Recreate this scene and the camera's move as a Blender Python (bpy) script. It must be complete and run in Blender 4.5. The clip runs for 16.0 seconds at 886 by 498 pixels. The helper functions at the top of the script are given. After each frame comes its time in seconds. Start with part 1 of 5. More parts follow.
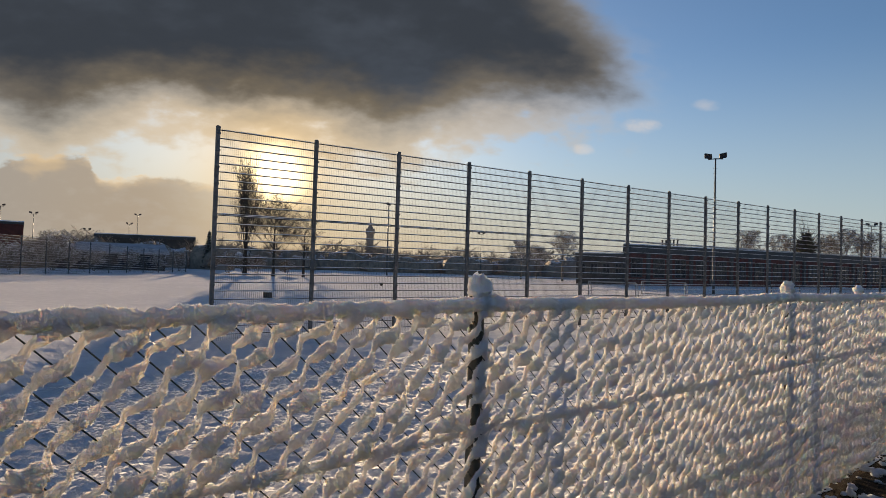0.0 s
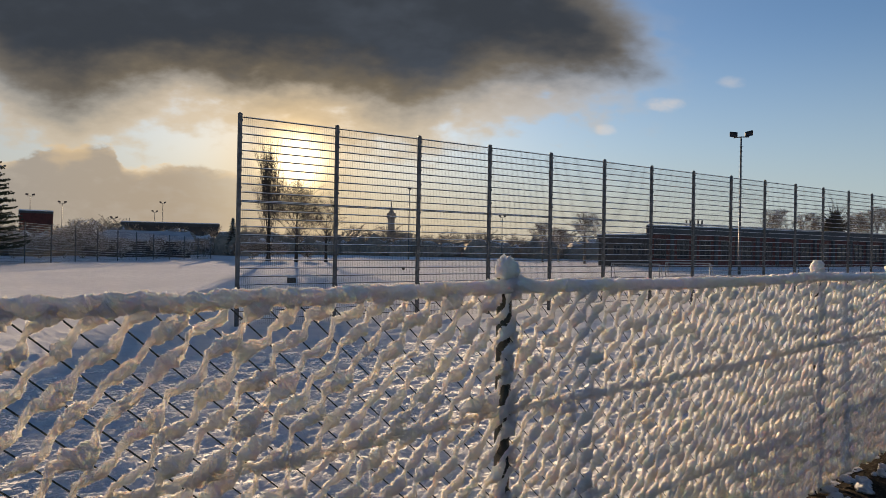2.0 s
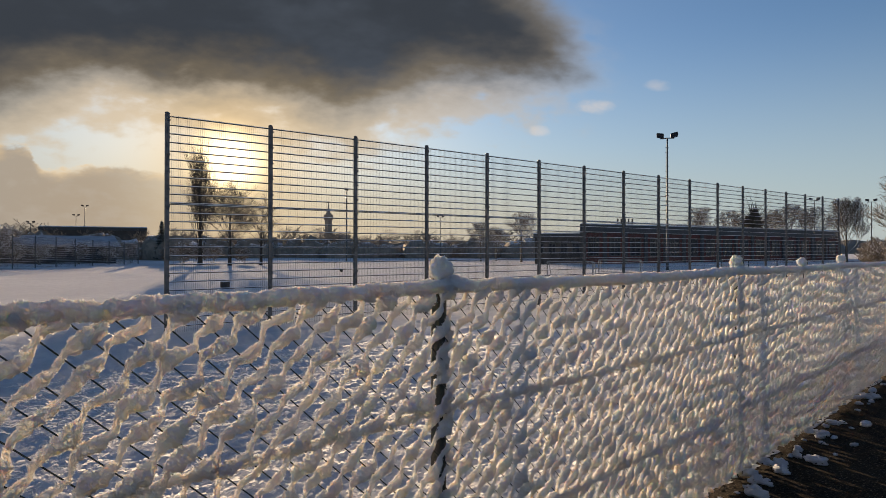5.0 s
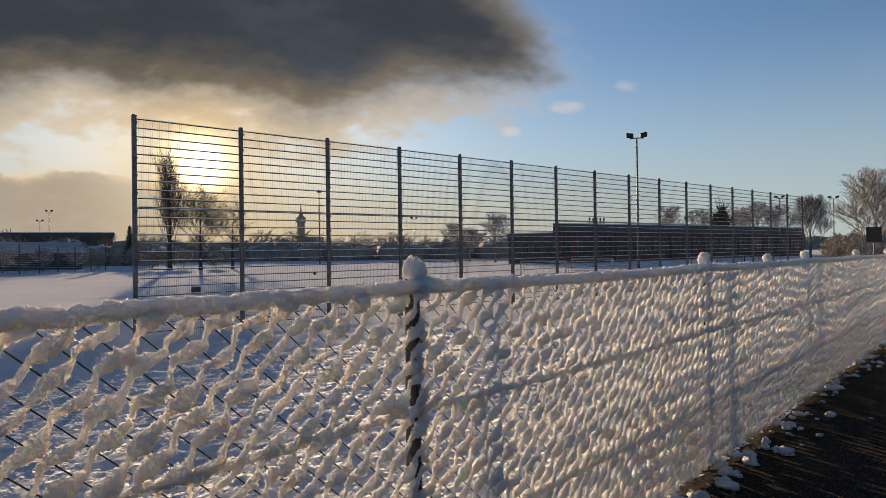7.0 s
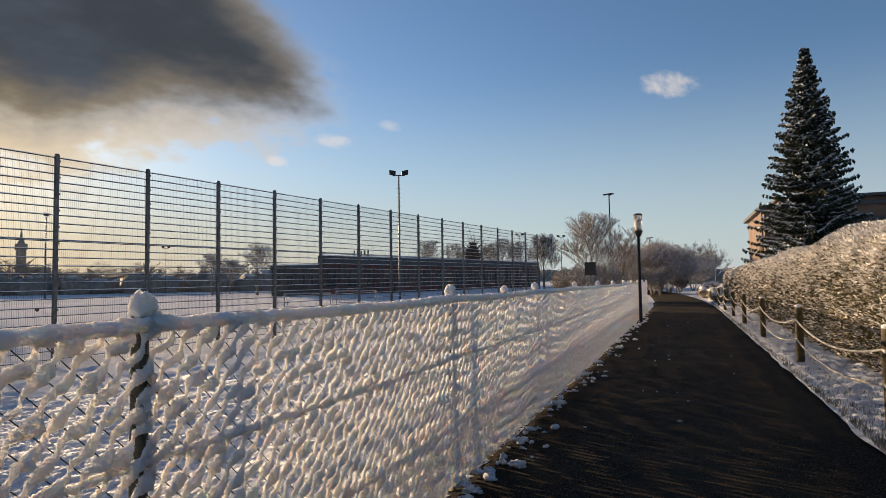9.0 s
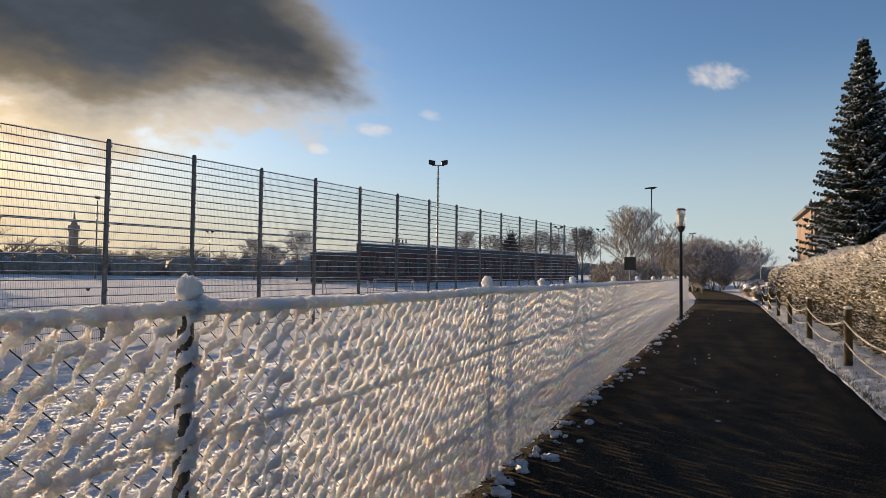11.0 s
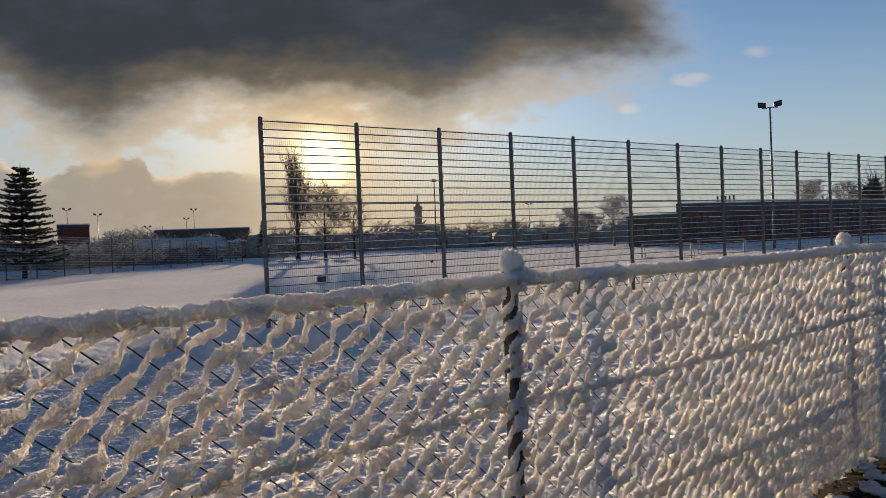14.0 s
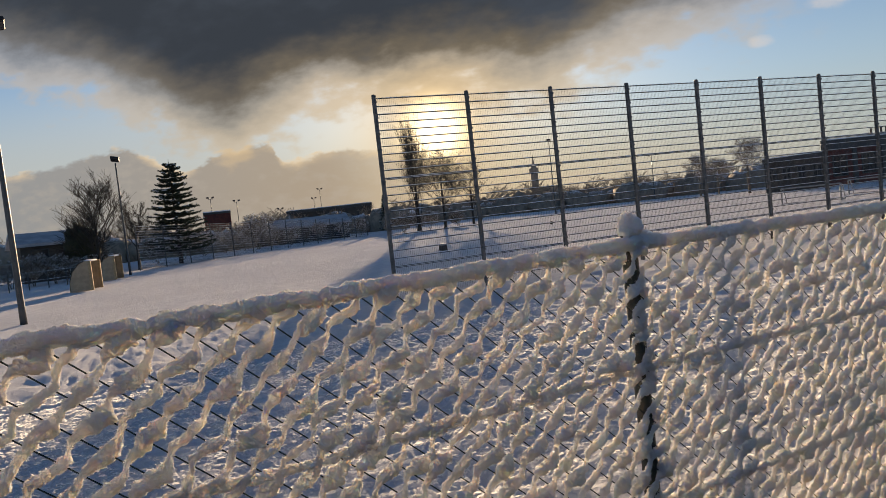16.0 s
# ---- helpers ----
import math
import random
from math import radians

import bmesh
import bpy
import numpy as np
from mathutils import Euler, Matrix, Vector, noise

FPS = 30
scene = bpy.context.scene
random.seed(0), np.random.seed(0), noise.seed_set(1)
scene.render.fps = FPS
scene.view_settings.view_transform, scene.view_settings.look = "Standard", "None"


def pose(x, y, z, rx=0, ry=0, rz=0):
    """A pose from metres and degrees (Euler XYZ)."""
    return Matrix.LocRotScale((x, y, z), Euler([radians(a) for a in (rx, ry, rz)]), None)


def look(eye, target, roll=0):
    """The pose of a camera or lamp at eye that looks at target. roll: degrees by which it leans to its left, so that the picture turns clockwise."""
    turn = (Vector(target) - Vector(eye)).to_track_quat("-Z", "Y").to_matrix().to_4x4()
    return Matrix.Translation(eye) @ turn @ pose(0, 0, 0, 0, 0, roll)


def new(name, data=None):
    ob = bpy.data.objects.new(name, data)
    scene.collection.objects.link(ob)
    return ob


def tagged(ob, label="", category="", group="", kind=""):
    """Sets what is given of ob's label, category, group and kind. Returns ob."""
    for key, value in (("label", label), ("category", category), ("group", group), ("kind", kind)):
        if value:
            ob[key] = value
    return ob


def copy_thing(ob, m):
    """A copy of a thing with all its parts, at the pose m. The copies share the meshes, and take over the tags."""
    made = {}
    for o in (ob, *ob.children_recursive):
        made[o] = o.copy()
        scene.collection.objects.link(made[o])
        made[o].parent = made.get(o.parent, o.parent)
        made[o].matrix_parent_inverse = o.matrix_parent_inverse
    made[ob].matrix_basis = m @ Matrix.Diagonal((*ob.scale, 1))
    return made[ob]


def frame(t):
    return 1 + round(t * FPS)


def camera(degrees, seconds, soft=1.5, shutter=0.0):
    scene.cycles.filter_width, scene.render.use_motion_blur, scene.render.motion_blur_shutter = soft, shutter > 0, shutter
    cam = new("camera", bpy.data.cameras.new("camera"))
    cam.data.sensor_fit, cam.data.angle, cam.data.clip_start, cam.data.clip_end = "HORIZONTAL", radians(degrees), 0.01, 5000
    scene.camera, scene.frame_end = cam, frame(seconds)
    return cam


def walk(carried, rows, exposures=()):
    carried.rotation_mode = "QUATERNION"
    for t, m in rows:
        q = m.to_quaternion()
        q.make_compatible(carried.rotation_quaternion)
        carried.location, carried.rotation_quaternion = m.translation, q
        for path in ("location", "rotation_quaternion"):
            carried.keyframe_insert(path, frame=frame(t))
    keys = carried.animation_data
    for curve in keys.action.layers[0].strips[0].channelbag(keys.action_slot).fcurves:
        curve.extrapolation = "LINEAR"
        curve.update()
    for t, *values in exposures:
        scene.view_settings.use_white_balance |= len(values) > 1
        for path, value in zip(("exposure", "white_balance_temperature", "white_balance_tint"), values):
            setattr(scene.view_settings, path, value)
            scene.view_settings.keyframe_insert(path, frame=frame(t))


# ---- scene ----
# camera: seconds, place in metres, yaw, pitch, roll
cam = camera(70.7, 16.0, soft=0.8)
ROWS = [
    (0.0, 1.408, -1.427, 1.366, 48.41, 1.78, -1.66),
    (0.5, 1.407, -1.438, 1.364, 50.39, 2.82, -1.45),
    (1.0, 1.411, -1.442, 1.363, 50.80, 0.77, -1.28),
    (1.5, 1.409, -1.447, 1.364, 50.58, 0.77, -1.22),
    (2.0, 1.407, -1.452, 1.363, 50.36, 0.24, -0.99),
    (2.5, 1.402, -1.446, 1.363, 49.68, -0.35, -0.96),
    (3.0, 1.401, -1.441, 1.362, 48.25, -0.05, -1.03),
    (3.5, 1.412, -1.444, 1.366, 46.95, 0.37, -0.50),
    (4.0, 1.417, -1.443, 1.364, 46.07, 0.27, -0.11),
    (6.5, 1.422, -1.441, 1.362, 43.03, 0.66, 0.18),
    (7.0, 1.426, -1.443, 1.361, 42.37, 0.44, 0.72),
    (7.5, 1.430, -1.443, 1.361, 41.65, 0.83, 0.81),
    (8.0, 1.439, -1.442, 1.362, 40.12, 1.82, 0.91),
    (8.3, 1.449, -1.432, 1.363, 35.46, 2.06, 0.96),
    (8.5, 1.455, -1.426, 1.364, 31.47, 3.40, 0.90),
    (8.7, 1.473, -1.413, 1.364, 26.10, 3.35, 1.07),
    (9.4, 1.475, -1.405, 1.368, 19.60, 3.00, 0.50),
    (10.8, 1.466, -1.405, 1.371, 23.09, 2.25, -0.89),
    (11.0, 1.475, -1.414, 1.369, 24.49, 2.20, -0.66),
    (11.3, 1.465, -1.407, 1.383, 26.35, 3.25, 0.64),
    (11.5, 1.458, -1.402, 1.392, 28.53, 4.72, 0.93),
    (12.0, 1.442, -1.419, 1.380, 35.85, 0.39, 0.94),
    (12.2, 1.445, -1.431, 1.380, 41.73, 0.02, 2.00),
    (12.5, 1.450, -1.449, 1.381, 48.96, 0.18, 2.33),
    (13.0, 1.473, -1.436, 1.382, 54.14, -0.33, 3.14),
    (13.5, 1.458, -1.394, 1.370, 56.27, -1.23, 3.32),
    (14.0, 1.454, -1.381, 1.379, 52.98, -0.55, 2.23),
    (14.5, 1.473, -1.384, 1.386, 50.05, 1.68, 2.10),
    (15.0, 1.458, -1.377, 1.374, 59.92, -0.01, 2.69),
    (15.2, 1.460, -1.375, 1.385, 61.85, 3.15, 4.44),
    (15.5, 1.463, -1.372, 1.402, 64.67, 1.17, 6.64),
    (16.0, 1.501, -1.399, 1.405, 63.80, -2.98, 6.36),
]
walk(cam, [(t, pose(x, y, z, 90 + pitch, roll, yaw)) for t, x, y, z, yaw, pitch, roll in ROWS], exposures=[(t, e, 7480, 15.0) for t, e in ((0.0, 0.74), (7.5, 0.74), (8.5, 0.84), (8.7, 0.92), (10.8, 1.10), (11.3, 0.94), (12.0, 0.80), (13.0, 0.72), (16.0, 0.70))])

# ---- world, sun, exposure ----
SUN_AZ, SUN_EL = 63.7, 7.8          # degrees left of +y, above the horizon
SUN_DIR = Vector((-math.sin(radians(SUN_AZ)) * math.cos(radians(SUN_EL)), math.cos(radians(SUN_AZ)) * math.cos(radians(SUN_EL)), math.sin(radians(SUN_EL))))
scene.view_settings.exposure = 0.85


class Nodes:
    """Short-hand for building node trees."""

    def __init__(self, tree):
        self.t = tree
        tree.nodes.clear()

    def add(self, kind, **props):
        n = self.t.nodes.new(kind)
        for k, v in props.items():
            if k == "blend":
                n.blend_type = v
            elif k == "op":
                n.operation = v
            elif k == "dtype":
                n.data_type = v
            elif k == "sky":
                n.sky_type = v
        return n

    def put(self, sock, v):
        if isinstance(v, bpy.types.NodeSocket):
            self.t.links.new(v, sock)
        elif v is not None:
            if isinstance(v, (tuple, list)) and sock.type == "RGBA" and len(v) == 3:
                v = (*v, 1)
            sock.default_value = v

    def math(self, op, a, b=None, c=None, clamp=False):
        n = self.add("ShaderNodeMath", op=op)
        n.use_clamp = clamp
        for s, v in zip(n.inputs, (a, b, c)):
            self.put(s, v)
        return n.outputs[0]

    def vec(self, op, a, b):
        n = self.add("ShaderNodeVectorMath", op=op)
        self.put(n.inputs[0], a)
        self.put(n.inputs[1], b)
        return n.outputs["Value"] if op == "DOT_PRODUCT" else n.outputs[0]

    def mix(self, f, a, b, blend="MIX"):
        n = self.add("ShaderNodeMix", dtype="RGBA", blend=blend)
        self.put(n.inputs[0], f)
        self.put(n.inputs[6], a)
        self.put(n.inputs[7], b)
        return n.outputs[2]

    def ramp(self, v, lo, hi, smooth=True):
        n = self.add("ShaderNodeMapRange")
        n.interpolation_type = "SMOOTHSTEP" if smooth else "LINEAR"
        self.put(n.inputs[0], v)
        self.put(n.inputs[1], lo)
        self.put(n.inputs[2], hi)
        return n.outputs[0]

    def noise(self, vec, scale, detail=4.0, rough=0.55, warp=0.0):
        n = self.add("ShaderNodeTexNoise")
        self.put(n.inputs["Vector"], vec)
        self.put(n.inputs["Scale"], scale)
        self.put(n.inputs["Detail"], detail)
        self.put(n.inputs["Roughness"], rough)
        self.put(n.inputs["Distortion"], warp)
        return n.outputs["Fac"]

    def profile(self, v, lo, hi, points, gain):
        """A height that follows straight stretches between (place, height) pairs."""
        n = self.add("ShaderNodeValToRGB")
        cr = n.color_ramp
        cr.interpolation = "B_SPLINE"
        while len(cr.elements) < len(points):
            cr.elements.new(0.5)
        for e, (x, h) in zip(cr.elements, points):
            e.position = (x - lo) / (hi - lo)
        for e, (x, h) in zip(cr.elements, points):
            e.color = (h / gain, h / gain, h / gain, 1)
        self.put(n.inputs[0], self.ramp(v, lo, hi, False))
        return self.math("MULTIPLY", n.outputs[0], gain)

    def link(self, a, b):
        self.t.links.new(a, b)


def make_world():
    w = bpy.data.worlds.new("winter_sky")
    w.use_nodes = True
    scene.world = w
    n = Nodes(w.node_tree)
    sky = n.add("ShaderNodeTexSky", sky="NISHITA")
    sky.sun_disc = False
    sky.sun_elevation, sky.sun_rotation = radians(SUN_EL), radians(-SUN_AZ)
    sky.air_density, sky.dust_density, sky.ozone_density = 1.0, 0.5, 3.5
    d = n.add("ShaderNodeTexCoord").outputs["Generated"]
    # tangent plane of the sky over the sunward field: u to the right, v up
    ca = radians(55)
    fwd = n.vec("DOT_PRODUCT", d, (-math.sin(ca), math.cos(ca), 0))
    right = n.vec("DOT_PRODUCT", d, (math.cos(ca), math.sin(ca), 0))
    sep = n.add("ShaderNodeSeparateXYZ")
    n.link(d, sep.inputs[0])
    front = n.math("MAXIMUM", fwd, 0.05)
    u, v = n.math("DIVIDE", right, front), n.math("DIVIDE", sep.outputs[2], front)
    el = sep.outputs[2]
    sund = n.vec("DOT_PRODUCT", d, tuple(SUN_DIR))
    ahead = n.ramp(fwd, 0.05, 0.3)
    flat = n.add("ShaderNodeCombineXYZ")
    n.put(flat.inputs[0], n.math("MULTIPLY", u, 1.0))
    n.put(flat.inputs[1], n.math("MULTIPLY", v, 1.9))
    puff = n.math("SUBTRACT", n.noise(flat.outputs[0], 5.0, 3.5, 0.45), 0.5)
    fine = n.math("SUBTRACT", n.noise(flat.outputs[0], 17.0, 4, 0.5), 0.5)
    # sky colour, with a thin pale veil low down
    base = n.mix(1.0, sky.outputs[0], (SKY_GAIN * 0.92, SKY_GAIN * 1.0, SKY_GAIN * 1.10), "MULTIPLY")
    veil = n.ramp(el, 0.34, -0.04)
    base = n.mix(n.math("MULTIPLY", veil, 0.85), base, (0.46, 0.585, 0.68))
    # the sun's glow in the haze
    ang = n.math("ARCCOSINE", n.math("MINIMUM", sund, 0.999999))
    g1 = n.math("MULTIPLY", n.math("POWER", n.ramp(ang, 0.46, 0.0, False), 2.6), 0.75)
    g2 = n.math("POWER", n.ramp(ang, 0.17, 0.0, False), 2.0)
    g3 = n.math("POWER", n.ramp(ang, 0.085, 0.0), 2.0)
    base = n.mix(g1, base, (0.60, 0.43, 0.19))
    base = n.mix(n.math("MULTIPLY", g2, 0.7), base, (1.15, 0.80, 0.32))
    band = n.math("MULTIPLY", n.ramp(el, 0.17, 0.03), n.ramp(ang, 0.95, 0.15))
    base = n.mix(n.math("MULTIPLY", band, 0.6), base, (0.54, 0.45, 0.31))
    haze = n.math("MULTIPLY", n.math("MULTIPLY", n.ramp(u, -0.15, -0.6), n.ramp(v, 0.34, 0.16)), ahead)
    base = n.mix(n.math("MULTIPLY", haze, 0.55), base, (0.52, 0.56, 0.56))
    # low cumulus bank to the left of the sun
    crisp = n.math("SUBTRACT", n.noise(flat.outputs[0], 38.0, 4, 0.55), 0.5)
    top = n.profile(u, -1.3, 0.1, ((-1.3, 0.12), (-1.05, 0.165), (-0.87, 0.160), (-0.75, 0.182), (-0.685, 0.184), (-0.64, 0.150), (-0.60, 0.124), (-0.57, 0.135), (-0.525, 0.162), (-0.495, 0.142), (-0.46, 0.166), (-0.432, 0.160), (-0.415, 0.118), (-0.37, 0.122), (-0.33, 0.138), (-0.25, 0.122), (-0.12, 0.085), (0.1, 0.05)), 0.4)
    bank = n.math("SUBTRACT", n.math("ADD", top, n.math("ADD", n.math("MULTIPLY", fine, 0.030), n.math("MULTIPLY", crisp, 0.022))), v)
    bankm = n.math("MULTIPLY", n.ramp(bank, 0.0, 0.010), n.ramp(u, -0.10, -0.36))
    rim = n.math("MULTIPLY", n.math("MULTIPLY", n.ramp(bank, -0.002, 0.005), n.ramp(bank, 0.022, 0.006)), n.math("MULTIPLY", n.ramp(u, -0.05, -0.25), n.ramp(n.math("ADD", puff, fine), -0.12, 0.16)))
    bankc = n.mix(n.ramp(ang, 0.70, 0.12), (0.285, 0.325, 0.365), (0.42, 0.365, 0.29))
    bankc = n.mix(n.math("MULTIPLY", n.ramp(n.math("ADD", n.math("ADD", fine, crisp), n.math("MULTIPLY", puff, 0.8)), -0.10, 0.30), 0.40), bankc, (0.47, 0.45, 0.41))
    bankc = n.mix(n.math("MULTIPLY", n.ramp(v, 0.045, 0.005), 0.55), bankc, (0.62, 0.56, 0.45))
    base = n.mix(n.math("MULTIPLY", bankm, 0.9), base, bankc)
    base = n.mix(n.math("MULTIPLY", rim, 0.55), base, (0.95, 0.78, 0.52))
    # the big dark cloud
    bottom = n.profile(u, -1.3, 0.6, ((-1.3, 0.44), (-0.97, 0.366), (-0.85, 0.345), (-0.74, 0.300), (-0.63, 0.236), (-0.515, 0.172), (-0.42, 0.206), (-0.32, 0.246), (-0.245, 0.222), (-0.15, 0.228), (-0.05, 0.204), (0.04, 0.184), (0.12, 0.224), (0.21, 0.262), (0.31, 0.267), (0.41, 0.284), (0.6, 0.33)), 0.6)
    under = n.math("SUBTRACT", v, bottom)
    edge = n.math("ADD", n.math("SUBTRACT", 0.435, u), n.math("MULTIPLY", n.math("MAXIMUM", n.math("SUBTRACT", v, 0.36), 0.0), -1.0))
    body = n.math("MINIMUM", under, n.math("MULTIPLY", edge, 0.8))
    wob = n.math("ADD", n.math("MULTIPLY", puff, 0.07), n.math("ADD", n.math("MULTIPLY", fine, 0.055), n.math("MULTIPLY", crisp, 0.022)))
    body = n.math("ADD", body, wob)
    mask = n.math("MULTIPLY", n.ramp(body, -0.028, 0.058), ahead)
    fringe = n.math("MULTIPLY", n.math("MULTIPLY", n.ramp(n.math("ADD", body, n.math("MULTIPLY", fine, 0.16)), -0.075, -0.005), n.ramp(body, 0.05, 0.0)), n.math("MULTIPLY", ahead, n.ramp(under, 0.16, 0.04)))
    warm = n.ramp(ang, 0.75, 0.05)
    base = n.mix(n.math("MULTIPLY", n.math("MULTIPLY", fringe, n.ramp(u, 0.55, 0.2)), 0.6), base, n.mix(warm, (0.56, 0.54, 0.50), (0.66, 0.50, 0.27)))
    depth = n.ramp(n.math("ADD", body, n.math("MULTIPLY", puff, 0.06)), -0.01, 0.12)
    cloudc = n.mix(depth, n.mix(warm, (0.23, 0.24, 0.25), (0.34, 0.28, 0.18)), (0.050, 0.065, 0.087))
    lump = n.ramp(n.math("ADD", n.noise(flat.outputs[0], 2.6, 5, 0.5), n.math("MULTIPLY", fine, 0.25)), 0.42, 0.68)
    cloudc = n.mix(1.0, cloudc, n.mix(lump, (0.84, 0.86, 0.88), (1.25, 1.29, 1.34)), "MULTIPLY")
    base = n.mix(mask, base, cloudc)
    # stray small clouds
    for su, sv, ru, rv, tilt, amount in ((0.445, 0.250, 0.040, 0.014, 0.0, 0.6), (0.347, 0.204, 0.020, 0.010, 0.0, 0.5), (0.56, 0.291, 0.030, 0.011, 0.0, 0.4), (1.41, 0.513, 0.135, 0.036, 0.20, 0.62)):
        du = n.math("SUBTRACT", u, su)
        dv = n.math("SUBTRACT", n.math("SUBTRACT", v, sv), n.math("MULTIPLY", du, tilt))
        q = n.math("ADD", n.math("POWER", n.math("DIVIDE", du, ru), 2.0), n.math("POWER", n.math("DIVIDE", dv, rv), 2.0))
        m = n.ramp(n.math("ADD", q, n.math("MULTIPLY", n.math("ADD", n.math("MULTIPLY", puff, 0.8), n.math("ADD", fine, n.math("MULTIPLY", crisp, 0.3))), -2.3)), 1.25, -0.5)
        base = n.mix(n.math("MULTIPLY", n.math("MULTIPLY", m, ahead), amount), base, (0.80, 0.76, 0.72))
    base = n.mix(g3, base, (5.0, 4.2, 2.6))
    bg = n.add("ShaderNodeBackground")
    n.put(bg.inputs[0], base)
    n.put(bg.inputs[1], 0.55)
    out = n.add("ShaderNodeOutputWorld")
    n.link(bg.outputs[0], out.inputs[0])


SKY_GAIN = 0.155
make_world()
sun = new("sun", bpy.data.lights.new("sun", "SUN"))
sun.data.energy, sun.data.angle, sun.data.color = 5.0, radians(0.5), (1.0, 0.80, 0.56)
sun.matrix_world = look(SUN_DIR * 200, (0, 0, 0))


# ---- materials ----
def clinging_snow():
    """Porous snow that lets the low sun glow through its thin places."""
    m = bpy.data.materials.new("clinging_snow")
    m.use_nodes = True
    n = Nodes(m.node_tree)
    co = n.add("ShaderNodeTexCoord").outputs["Object"]
    bump = n.add("ShaderNodeBump")
    n.put(bump.inputs["Strength"], 1.0)
    n.put(bump.inputs["Distance"], 0.010)
    n.put(bump.inputs["Height"], n.noise(co, 300.0, 7, 0.75))
    b, out = n.add("ShaderNodeBsdfPrincipled"), n.add("ShaderNodeOutputMaterial")
    n.put(b.inputs["Base Color"], n.mix(n.ramp(n.noise(co, 30.0, 5), 0.35, 0.65), (0.97, 0.95, 0.925), (0.94, 0.91, 0.88)))
    n.put(b.inputs["Roughness"], 0.75)
    n.put(b.inputs["Specular IOR Level"], 0.1)
    n.put(b.inputs["Subsurface Weight"], 0.8)
    n.put(b.inputs["Subsurface Radius"], (0.046, 0.040, 0.033))
    n.put(b.inputs["Subsurface Anisotropy"], 0.6)
    grain = n.ramp(n.noise(co, 110.0, 7, 0.75), 0.36, 0.64)
    n.put(b.inputs["Subsurface Scale"], n.math("ADD", 0.45, n.math("MULTIPLY", n.math("POWER", grain, 2.0), 2.1)))
    n.link(bump.outputs[0], b.inputs["Normal"])
    n.link(b.outputs[0], out.inputs[0])
    return m


def material(name, colour, rough=0.6, metal=0.0, second=None, scale=8.0, big=0.0, bump=0.0, bump_scale=40.0, relief=0.02, snow=0.0, sss=0.0, radius=(0.03, 0.02, 0.012), detail=5.0, rnd=0.0, spec=0.4, dirt=None, speck=0.0):
    """A procedural surface: two colours mixed by noise at two scales, fine relief, and snow on what faces up."""
    m = bpy.data.materials.new(name)
    m.use_nodes = True
    n = Nodes(m.node_tree)
    co = n.add("ShaderNodeTexCoord").outputs["Object"]
    b = n.add("ShaderNodeBsdfPrincipled")
    col = n.mix(n.ramp(n.noise(co, scale, detail), 0.35, 0.65), colour, second or tuple(c * 0.72 for c in colour))
    if big:
        col = n.mix(n.math("MULTIPLY", n.ramp(n.noise(co, big, 3), 0.42, 0.62), 0.6), col, dirt or tuple(c * 0.6 for c in colour))
    # pale gravel grains, with their glints put into the same colour
    if speck:
        col = n.mix(n.ramp(n.noise(co, speck, 2), 0.60, 0.67), col, (0.15, 0.122, 0.09))
    if rnd:
        r = n.add("ShaderNodeObjectInfo").outputs["Random"]
        col = n.mix(n.math("MULTIPLY", r, rnd), col, tuple(c * 0.45 for c in colour))
    if snow:
        nz = n.add("ShaderNodeSeparateXYZ")
        n.link(n.add("ShaderNodeNewGeometry").outputs["Normal"], nz.inputs[0])
        up = n.math("ADD", nz.outputs[2], n.math("MULTIPLY", n.math("SUBTRACT", n.noise(co, 9.0, 3), 0.5), 0.9))
        col = n.mix(n.ramp(up, 1.0 - snow, 1.15 - snow), col, (0.78, 0.80, 0.84))
    n.put(b.inputs["Base Color"], col)
    n.put(b.inputs["Roughness"], rough)
    n.put(b.inputs["Metallic"], metal)
    n.put(b.inputs["Specular IOR Level"], spec)
    if sss:
        n.put(b.inputs["Subsurface Weight"], sss)
        n.put(b.inputs["Subsurface Radius"], radius)
        n.put(b.inputs["Subsurface Scale"], 1.0)
    if bump:
        bn = n.add("ShaderNodeBump")
        n.put(bn.inputs["Strength"], bump)
        n.put(bn.inputs["Distance"], relief)
        n.put(bn.inputs["Height"], n.noise(co, bump_scale, 6, 0.6))
        n.link(bn.outputs[0], b.inputs["Normal"])
    out = n.add("ShaderNodeOutputMaterial")
    n.link(b.outputs[0], out.inputs[0])
    return m


def frost_needles():
    """Thin ice crystals that scatter light to both sides."""
    m = bpy.data.materials.new("frost_needles")
    m.use_nodes = True
    n = Nodes(m.node_tree)
    d, t = n.add("ShaderNodeBsdfDiffuse"), n.add("ShaderNodeBsdfTranslucent")
    n.put(d.inputs[0], (0.90, 0.90, 0.91))
    n.put(t.inputs[0], (0.92, 0.91, 0.89))
    mx, out = n.add("ShaderNodeMixShader"), n.add("ShaderNodeOutputMaterial")
    n.put(mx.inputs[0], 0.5)
    n.link(d.outputs[0], mx.inputs[1])
    n.link(t.outputs[0], mx.inputs[2])
    n.link(mx.outputs[0], out.inputs[0])
    return m


